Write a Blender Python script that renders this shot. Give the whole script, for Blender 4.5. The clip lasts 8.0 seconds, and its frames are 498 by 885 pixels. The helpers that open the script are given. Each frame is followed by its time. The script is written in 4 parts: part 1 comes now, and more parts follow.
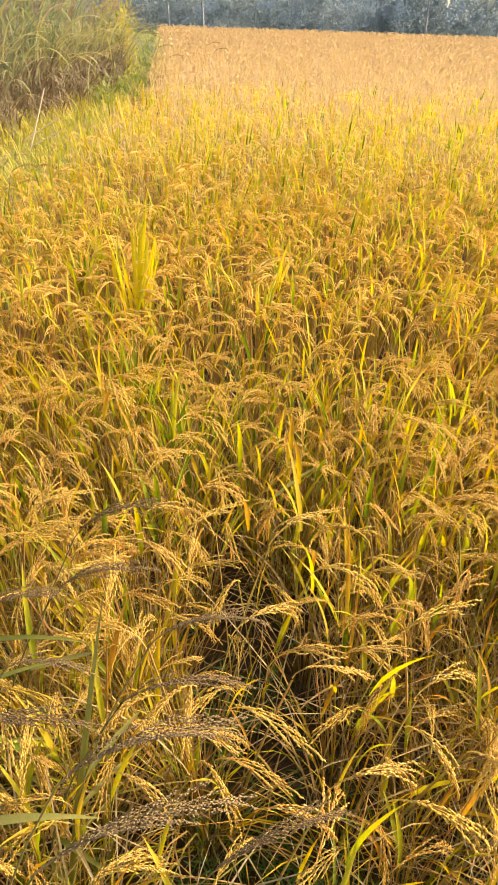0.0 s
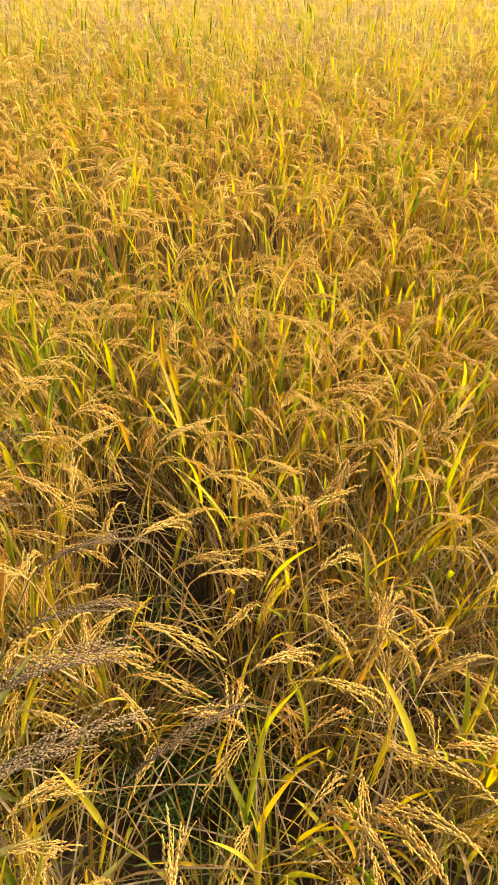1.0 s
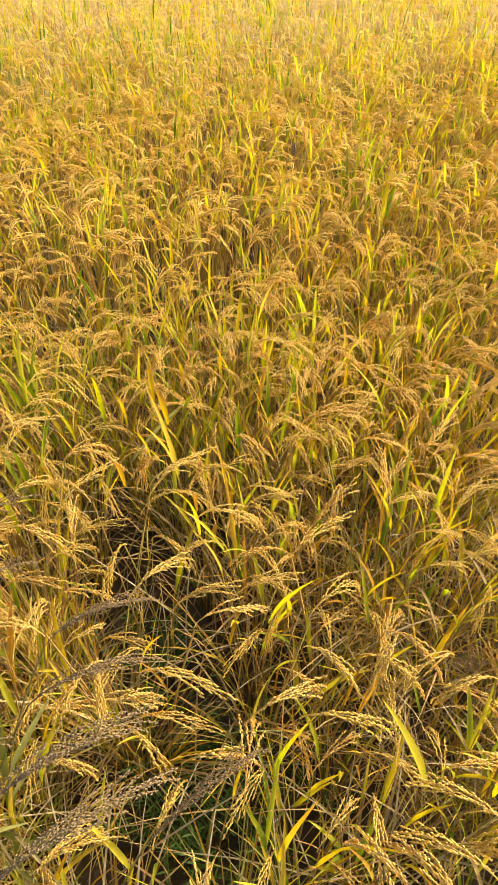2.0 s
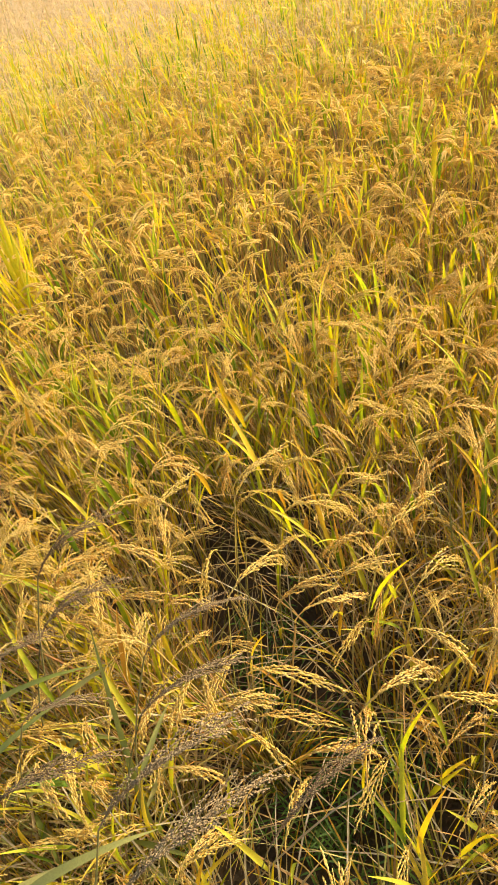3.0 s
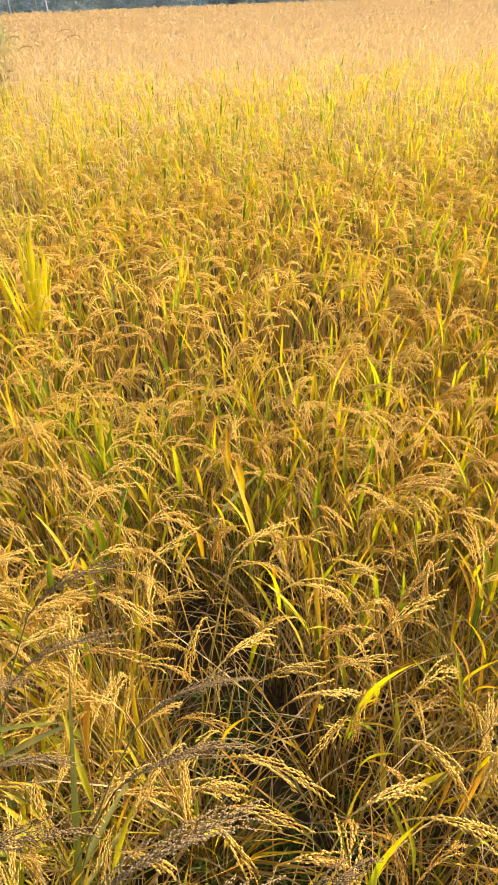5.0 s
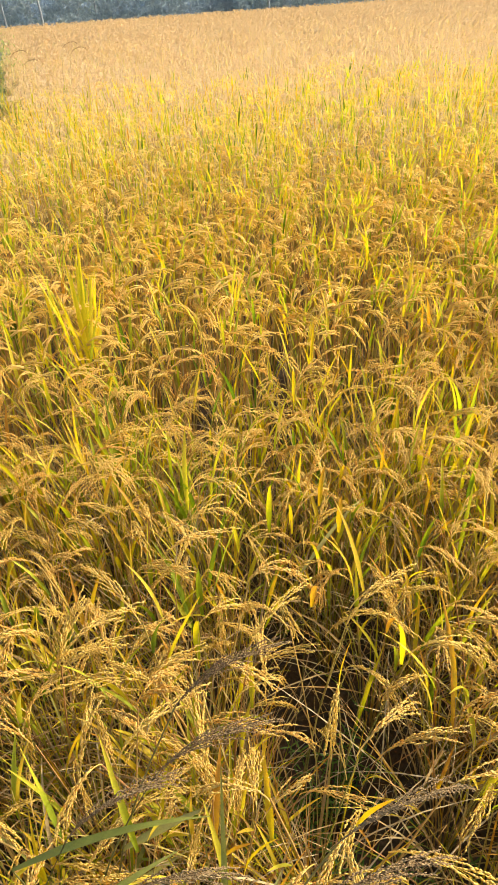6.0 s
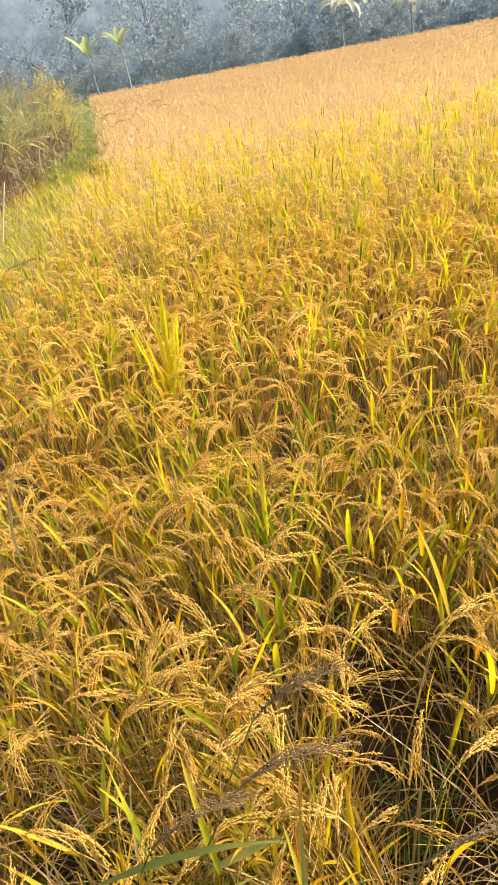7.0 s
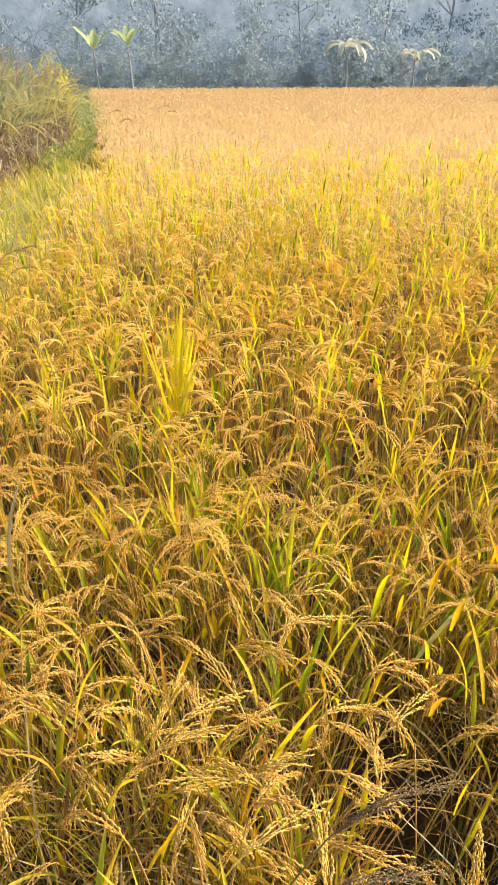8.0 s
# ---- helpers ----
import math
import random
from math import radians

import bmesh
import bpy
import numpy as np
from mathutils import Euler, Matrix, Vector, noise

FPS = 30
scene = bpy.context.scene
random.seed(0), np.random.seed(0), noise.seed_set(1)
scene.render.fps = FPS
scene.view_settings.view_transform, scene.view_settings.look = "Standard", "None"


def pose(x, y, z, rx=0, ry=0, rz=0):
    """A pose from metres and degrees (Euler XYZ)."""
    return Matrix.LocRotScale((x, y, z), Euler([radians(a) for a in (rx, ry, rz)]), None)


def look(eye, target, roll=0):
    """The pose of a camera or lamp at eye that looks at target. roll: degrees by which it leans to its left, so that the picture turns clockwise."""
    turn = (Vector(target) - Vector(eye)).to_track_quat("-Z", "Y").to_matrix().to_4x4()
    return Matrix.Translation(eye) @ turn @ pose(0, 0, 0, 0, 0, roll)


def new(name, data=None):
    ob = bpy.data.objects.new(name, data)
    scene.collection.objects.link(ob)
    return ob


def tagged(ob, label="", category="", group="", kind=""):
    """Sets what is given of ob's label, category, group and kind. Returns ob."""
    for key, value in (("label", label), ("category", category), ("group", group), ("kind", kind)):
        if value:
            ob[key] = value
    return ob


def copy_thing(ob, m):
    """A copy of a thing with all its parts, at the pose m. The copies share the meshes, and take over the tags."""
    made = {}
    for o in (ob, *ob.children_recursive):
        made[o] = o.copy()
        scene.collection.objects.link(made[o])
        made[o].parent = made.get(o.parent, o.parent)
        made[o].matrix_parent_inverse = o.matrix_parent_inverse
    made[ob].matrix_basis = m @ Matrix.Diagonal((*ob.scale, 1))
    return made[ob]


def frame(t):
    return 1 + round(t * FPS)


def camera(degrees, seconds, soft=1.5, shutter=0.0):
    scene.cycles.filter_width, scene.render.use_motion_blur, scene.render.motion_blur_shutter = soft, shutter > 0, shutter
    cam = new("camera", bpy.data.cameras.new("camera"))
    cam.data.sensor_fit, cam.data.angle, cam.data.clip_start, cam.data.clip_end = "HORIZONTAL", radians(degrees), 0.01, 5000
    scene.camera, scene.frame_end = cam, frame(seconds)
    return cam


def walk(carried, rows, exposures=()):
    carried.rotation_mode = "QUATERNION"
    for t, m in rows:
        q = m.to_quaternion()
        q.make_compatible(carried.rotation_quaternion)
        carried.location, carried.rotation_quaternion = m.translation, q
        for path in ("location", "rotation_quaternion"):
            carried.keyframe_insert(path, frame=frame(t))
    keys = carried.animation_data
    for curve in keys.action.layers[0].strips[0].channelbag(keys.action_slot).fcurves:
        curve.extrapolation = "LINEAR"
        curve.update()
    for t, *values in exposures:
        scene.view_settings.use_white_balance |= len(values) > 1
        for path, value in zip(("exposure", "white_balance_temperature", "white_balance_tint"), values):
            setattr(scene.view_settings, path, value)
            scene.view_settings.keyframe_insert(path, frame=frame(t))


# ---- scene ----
cam = camera(43.7, 8.0, 1.0)
PATH = [
    (0, (-0.018, 0.167, 1.788), (-0.004, 1.803, 0.638), 2.0),
    (0.2, (-0.02, 0.176, 1.761), (0.147, 1.731, 0.514), 4.8),
    (0.5, (0.001, 0.186, 1.767), (0.189, 1.689, 0.461), 1.2),
    (0.8, (0.017, 0.191, 1.758), (0.248, 1.662, 0.424), 0.9),
    (1, (0.028, 0.187, 1.757), (0.369, 1.622, 0.407), 2.9),
    (1.2, (0.039, 0.192, 1.775), (0.443, 1.568, 0.38), 3.0),
    (2.3, (0.008, 0.242, 1.869), (0.343, 1.691, 0.533), -1.8),
    (2.5, (0.007, 0.229, 1.879), (0.249, 1.751, 0.604), -4.6),
    (2.7, (0.02, 0.221, 1.873), (0.183, 1.763, 0.61), -9.4),
    (2.9, (0.032, 0.231, 1.854), (0.147, 1.698, 0.499), -14.2),
    (3, (0.062, 0.222, 1.82), (0.151, 1.706, 0.482), -16.8),
    (3.2, (0.058, 0.23, 1.792), (0.195, 1.703, 0.447), -18.0),
    (3.3, (0.07, 0.231, 1.796), (0.208, 1.678, 0.423), -19.2),
    (3.5, (0.104, 0.215, 1.79), (0.281, 1.647, 0.406), -20.6),
    (3.7, (0.06, 0.226, 1.858), (0.134, 1.69, 0.497), -17.5),
    (4, (0.011, 0.248, 1.813), (-0.062, 1.756, 0.501), -14.5),
    (4.2, (0.022, 0.248, 1.813), (0.049, 1.735, 0.475), -12.7),
    (5.3, (-0.116, 0.308, 1.829), (0.167, 1.913, 0.669), -1.3),
    (5.5, (-0.185, 0.372, 1.822), (0.102, 1.92, 0.589), -2.1),
    (5.6, (-0.241, 0.406, 1.846), (0.024, 1.927, 0.575), -3.6),
    (5.8, (-0.255, 0.437, 1.836), (-0.016, 2.02, 0.637), -4.5),
    (6, (-0.268, 0.453, 1.839), (-0.005, 2.043, 0.656), -3.8),
    (6.4, (-0.229, 0.426, 1.845), (-0.005, 2.048, 0.697), -4.4),
    (6.5, (-0.242, 0.402, 1.876), (-0.01, 2.075, 0.805), -3.3),
    (6.7, (-0.233, 0.409, 1.855), (-0.134, 2.1, 0.792), -8.3),
    (7, (-0.24, 0.422, 1.832), (-0.241, 2.113, 0.763), -10.9),
    (7.2, (-0.236, 0.434, 1.823), (-0.277, 2.091, 0.702), -12.1),
    (7.5, (-0.259, 0.469, 1.801), (-0.246, 2.103, 0.647), -10.3),
    (7.8, (-0.325, 0.517, 1.799), (-0.223, 2.182, 0.695), -5.7),
    (7.9, (-0.372, 0.539, 1.829), (-0.221, 2.222, 0.759), -3.1),
    (8, (-0.45, 0.575, 1.838), (-0.284, 2.277, 0.802), -0.1),
]
LOOK = [(0.0, 0.69, 7080, 18), (0.5, 0.64, 6970, 17), (1.0, 0.64, 7120, 18), (2.5, 0.73, 6360, 13), (3.0, 0.70, 6410, 13), (3.5, 0.76, 6920, 15), (4.0, 0.74, 6770, 15),
        (5.5, 0.73, 6670, 15), (6.0, 0.71, 6360, 14), (6.5, 0.75, 6160, 13), (7.0, 0.74, 6570, 17), (7.5, 0.71, 6570, 16), (8.0, 0.77, 6470, 17)]
walk(cam, [(t, look(eye, target, roll)) for t, eye, target, roll in PATH], LOOK)

# ---- world, sun, exposure ----
SUN_AZ, SUN_EL = 84.0, 33.0  # degrees to the right of straight ahead, and above the horizon
world = bpy.data.worlds.new("sky")
scene.world = world
world.use_nodes = True
sky = world.node_tree.nodes.new("ShaderNodeTexSky")
sky.sky_type, sky.sun_disc = "NISHITA", False
sky.sun_elevation, sky.sun_rotation = radians(SUN_EL), radians(SUN_AZ)
sky.dust_density, sky.air_density = 3.0, 1.2
background = world.node_tree.nodes["Background"]
background.inputs["Strength"].default_value = 0.135
world.node_tree.links.new(sky.outputs["Color"], background.inputs["Color"])
sun = new("sun", bpy.data.lights.new("sun", "SUN"))
sun.data.energy, sun.data.angle, sun.data.color = 4.2, radians(2.0), (1.0, 0.86, 0.62)
_az, _el = radians(SUN_AZ), radians(SUN_EL)
sun.matrix_world = look((30 * math.sin(_az) * math.cos(_el), 30 * math.cos(_az) * math.cos(_el), 30 * math.sin(_el)), (0, 0, 0))


# ---- materials ----
def material(name):
    """A node material; returns it with its node tree, its shader and a helper that adds nodes."""
    mat = bpy.data.materials.new(name)
    mat.use_nodes = True
    tree = mat.node_tree
    shader = tree.nodes["Principled BSDF"]

    def add(kind, links=(), **values):
        node = tree.nodes.new(kind)
        for key, value in values.items():
            if key == "op":
                node.operation = value
            elif key == "blend":
                node.blend_type = value
            elif key == "attribute":
                node.attribute_name = value
        for socket, source in links:
            if isinstance(source, bpy.types.NodeSocket):
                tree.links.new(source, node.inputs[socket])
            else:
                node.inputs[socket].default_value = source
        return node
    return mat, tree, shader, add


def ramp(add, source, stops):
    node = add("ShaderNodeValToRGB", [(0, source)])
    elements = node.color_ramp.elements
    while len(elements) < len(stops):
        elements.new(0.5)
    for element, (at, colour) in zip(elements, stops):
        element.position, element.color = at, (*colour, 1)
    return node.outputs[0]


def math_node(add, op, a, b=0.0, c=0.0):
    return add("ShaderNodeMath", [(0, a), (1, b), (2, c)], op=op).outputs[0]


def blade(name, stops, tip=0.35, through_it=0.5, boost=1.25, rough=0.55, whole=1.0, piece=1.0, patchy=0.0):
    """Leaf, grain or stalk: colours that vary from piece to piece and along its length; lets light through."""
    mat, tree, shader, add = material(name)
    ob = math_node(add, "MULTIPLY", add("ShaderNodeObjectInfo").outputs["Random"], whole)
    isle = math_node(add, "MULTIPLY", add("ShaderNodeNewGeometry").outputs["Random Per Island"], piece)
    rand = math_node(add, "ADD", ob, isle)
    if whole + piece > 1.5:
        rand = math_node(add, "FRACT", rand)
    along = add("ShaderNodeAttribute", attribute="along").outputs["Fac"]
    place = add("ShaderNodeTexCoord").outputs["Object"]
    grain = add("ShaderNodeTexNoise", [("Vector", place), ("Scale", 60.0), ("Detail", 3.0)]).outputs["Fac"]
    v = math_node(add, "MULTIPLY_ADD", along, tip, math_node(add, "SUBTRACT", rand, tip * 0.6))
    if patchy:
        world_at = add("ShaderNodeNewGeometry").outputs["Position"]
        patch = add("ShaderNodeTexNoise", [("Vector", world_at), ("Scale", 1.1), ("Detail", 2.0)]).outputs["Fac"]
        v = math_node(add, "MULTIPLY_ADD", patch, patchy, math_node(add, "SUBTRACT", v, patchy * 0.5))
    v = math_node(add, "MULTIPLY_ADD", grain, 0.3, math_node(add, "SUBTRACT", v, 0.15))
    colour = ramp(add, v, stops)
    fine = add("ShaderNodeTexNoise", [("Vector", place), ("Scale", 420.0), ("Detail", 2.0)]).outputs["Fac"]
    tint = add("ShaderNodeHueSaturation", [("Value", math_node(add, "MULTIPLY_ADD", fine, 0.5, 0.75)), ("Color", colour)]).outputs[0]
    tree.links.new(tint, shader.inputs["Base Color"])
    shader.inputs["Roughness"].default_value = rough
    shader.inputs["Specular IOR Level"].default_value = 0.35
    bump = add("ShaderNodeBump", [("Height", fine), ("Strength", 0.25), ("Distance", 0.001)]).outputs[0]
    tree.links.new(bump, shader.inputs["Normal"])
    if through_it:
        bright = add("ShaderNodeHueSaturation", [("Value", boost), ("Saturation", 1.08), ("Color", tint)]).outputs[0]
        lit = add("ShaderNodeBsdfTranslucent", [("Color", bright)])
        mix = add("ShaderNodeMixShader", [(0, through_it), (1, shader.outputs[0]), (2, lit.outputs[0])])
        tree.links.new(mix.outputs[0], tree.nodes["Material Output"].inputs[0])
    return mat


def earth(name, stops, scale, bump_size, rough=0.9):
    mat, tree, shader, add = material(name)
    place = add("ShaderNodeTexCoord").outputs["Object"]
    big = add("ShaderNodeTexNoise", [("Vector", place), ("Scale", scale), ("Detail", 8.0), ("Roughness", 0.65)]).outputs["Fac"]
    small = add("ShaderNodeTexNoise", [("Vector", place), ("Scale", scale * 14), ("Detail", 5.0)]).outputs["Fac"]
    both = math_node(add, "MULTIPLY_ADD", small, 0.4, math_node(add, "MULTIPLY", big, 0.6))
    tree.links.new(ramp(add, both, stops), shader.inputs["Base Color"])
    shader.inputs["Roughness"].default_value = rough
    tree.links.new(add("ShaderNodeBump", [("Height", both), ("Strength", 0.8), ("Distance", bump_size)]).outputs[0], shader.inputs["Normal"])
    return mat


M_LEAF = blade("rice leaf", [(0.0, (0.14, 0.22, 0.02)), (0.18, (0.38, 0.44, 0.03)), (0.42, (0.68, 0.60, 0.045)), (0.8, (0.76, 0.53, 0.05)), (1.0, (0.64, 0.35, 0.06))],
               tip=0.4, through_it=0.5, boost=1.3, rough=0.5, patchy=0.9)
M_LEAF_BRIGHT = blade("bright yellow rice leaf", [(0.0, (0.40, 0.46, 0.04)), (0.35, (0.60, 0.57, 0.05)), (0.8, (0.72, 0.60, 0.06)), (1.0, (0.72, 0.52, 0.07))], tip=0.5, through_it=0.5, boost=1.3, rough=0.5)
M_LEAF_TUFT = blade("clear yellow rice leaf", [(0.0, (0.60, 0.53, 0.04)), (0.5, (0.74, 0.62, 0.05)), (1.0, (0.76, 0.60, 0.06))], tip=0.2, through_it=0.55, boost=1.35, rough=0.5)
M_LEAF_GREEN = blade("green rice leaf", [(0.0, (0.18, 0.26, 0.02)), (0.5, (0.36, 0.41, 0.035)), (1.0, (0.58, 0.54, 0.05))], tip=0.4, through_it=0.5, boost=1.25, rough=0.5)
M_GRAIN = blade("ripe rice grain", [(0.0, (0.70, 0.51, 0.10)), (0.35, (0.86, 0.66, 0.16)), (0.7, (0.88, 0.70, 0.23)), (1.0, (0.82, 0.54, 0.12))],
                tip=0.1, through_it=0.45, boost=1.15, rough=0.5, whole=0.7, piece=0.6)
M_GRAIN_FIELD = blade("ripe rice grain of the wide field", [(0.0, (0.72, 0.53, 0.11)), (0.35, (0.87, 0.68, 0.18)), (0.7, (0.90, 0.72, 0.25)), (1.0, (0.84, 0.57, 0.14))],
                      tip=0.1, through_it=0.5, boost=1.15, rough=0.5, whole=0.0, piece=1.0)
# grain and leaf of the farther rice, distance haze mixed into their colours
M_GRAIN_HAZED = blade("rice grain paled by painted haze", [(0.0, (0.62, 0.465, 0.24)), (0.5, (0.70, 0.54, 0.30)), (1.0, (0.68, 0.50, 0.27))], tip=0.1, through_it=0.4, boost=1.1, rough=0.7, whole=0.0, piece=1.0)
M_LEAF_HAZED = blade("rice leaf paled by painted haze", [(0.0, (0.64, 0.53, 0.20)), (0.6, (0.70, 0.56, 0.26)), (1.0, (0.70, 0.52, 0.26))], tip=0.3, through_it=0.5, boost=1.2, rough=0.6)
M_STEM = blade("rice stalk", [(0.0, (0.32, 0.31, 0.06)), (0.4, (0.52, 0.41, 0.11)), (0.75, (0.59, 0.37, 0.12)), (1.0, (0.46, 0.25, 0.09))],
               tip=0.3, through_it=0.3, rough=0.6)
M_STRAW = blade("dead straw", [(0.0, (0.30, 0.20, 0.07)), (0.5, (0.48, 0.34, 0.13)), (1.0, (0.62, 0.49, 0.25))], tip=0.2, through_it=0.3, rough=0.7)
M_STRAW_PALE = blade("bleached straw", [(0.0, (0.44, 0.35, 0.17)), (1.0, (0.64, 0.54, 0.32))], tip=0.2, through_it=0.3, rough=0.7)
M_PALE_STALK = blade("bleached stalk", [(0.0, (0.60, 0.50, 0.33)), (1.0, (0.74, 0.66, 0.48))], tip=0.1, through_it=0.0, rough=0.8)
M_WEED_LEAF = blade("weed leaf", [(0.0, (0.20, 0.23, 0.04)), (0.5, (0.34, 0.34, 0.08)), (1.0, (0.50, 0.45, 0.14))], tip=0.25, through_it=0.35, rough=0.4)
M_WEED_STEM = blade("weed stalk", [(0.0, (0.14, 0.15, 0.03)), (1.0, (0.30, 0.25, 0.08))], tip=0.3, through_it=0.15, rough=0.5)
M_FERN = blade("small weed leaf", [(0.0, (0.09, 0.18, 0.03)), (1.0, (0.18, 0.30, 0.05))], tip=0.2, through_it=0.4, rough=0.5)
M_SEED = blade("dark weed seed", [(0.0, (0.21, 0.135, 0.06)), (0.5, (0.31, 0.21, 0.095)), (1.0, (0.43, 0.31, 0.15))], tip=-0.2, through_it=0.25, rough=0.9, whole=0.5, piece=0.7)
M_GRASS = blade("bank grass", [(0.0, (0.34, 0.40, 0.07)), (0.3, (0.50, 0.51, 0.09)), (0.65, (0.66, 0.58, 0.12)), (1.0, (0.70, 0.55, 0.18))], patchy=0.7, tip=0.25, through_it=0.45, rough=0.75)
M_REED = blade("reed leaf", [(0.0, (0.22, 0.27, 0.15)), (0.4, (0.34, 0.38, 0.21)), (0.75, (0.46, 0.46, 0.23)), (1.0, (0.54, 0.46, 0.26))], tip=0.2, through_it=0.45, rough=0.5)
# brighter, yellower copy of the reed leaf: sunlight put into its colour
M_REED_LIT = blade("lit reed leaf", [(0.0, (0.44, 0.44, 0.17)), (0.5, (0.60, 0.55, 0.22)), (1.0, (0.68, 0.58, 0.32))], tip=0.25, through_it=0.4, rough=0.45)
M_BUSH = blade("low weed leaf", [(0.0, (0.26, 0.34, 0.10)), (0.5, (0.40, 0.46, 0.14)), (1.0, (0.54, 0.54, 0.18))], tip=0.2, through_it=0.5, rough=0.5)
M_REED_DRY = blade("dry reed", [(0.0, (0.20, 0.15, 0.11)), (0.5, (0.30, 0.23, 0.165)), (1.0, (0.48, 0.40, 0.27))], tip=0.2, through_it=0.3, rough=0.7)
M_SHRUB = blade("shrub leaf", [(0.0, (0.42, 0.42, 0.11)), (0.5, (0.58, 0.52, 0.12)), (1.0, (0.70, 0.60, 0.15))], tip=0.2, through_it=0.6, rough=0.5)
M_PLUME = blade("reed plume", [(0.0, (0.40, 0.28, 0.24)), (1.0, (0.60, 0.48, 0.42))], tip=0.2, through_it=0.4, rough=0.8)
# distance haze is put into this leaf colour: pale blue-grey, hardly green
M_TREE_HAZED = blade("tree leaf with haze in its colour", [(0.0, (0.32, 0.40, 0.455)), (0.5, (0.36, 0.44, 0.49)), (1.0, (0.42, 0.50, 0.52))], tip=0.05, through_it=0.72, boost=1.0, rough=1.0)
M_BANANA = blade("banana leaf", [(0.0, (0.34, 0.44, 0.24)), (1.0, (0.50, 0.60, 0.34))], tip=0.2, through_it=0.45, rough=0.35)
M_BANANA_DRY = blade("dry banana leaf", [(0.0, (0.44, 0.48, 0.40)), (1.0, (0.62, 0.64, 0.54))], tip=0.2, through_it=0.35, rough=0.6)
# bark colour carries the same blue-grey haze as the far leaves
M_BARK_HAZED = earth("bark with haze in its colour", [(0.3, (0.27, 0.31, 0.34)), (0.7, (0.34, 0.38, 0.41))], 4.0, 0.02)
M_SOIL = earth("damp field soil", [(0.3, (0.055, 0.037, 0.019)), (0.6, (0.10, 0.065, 0.032)), (0.8, (0.15, 0.10, 0.048))], 6.0, 0.02)
M_BANK = earth("grassy bank soil", [(0.3, (0.24, 0.22, 0.07)), (0.6, (0.36, 0.31, 0.10)), (0.8, (0.44, 0.36, 0.14))], 5.0, 0.03)
# canopy tone matches the far grain, with haze mixed in
M_CANOPY = earth("ripe rice with distance haze in its colour", [(0.3, (0.50, 0.37, 0.18)), (0.5, (0.58, 0.44, 0.22)), (0.7, (0.65, 0.49, 0.25))], 3.0, 0.04, 0.8)

# ---- geometry helpers ----
rng = np.random.default_rng(7)


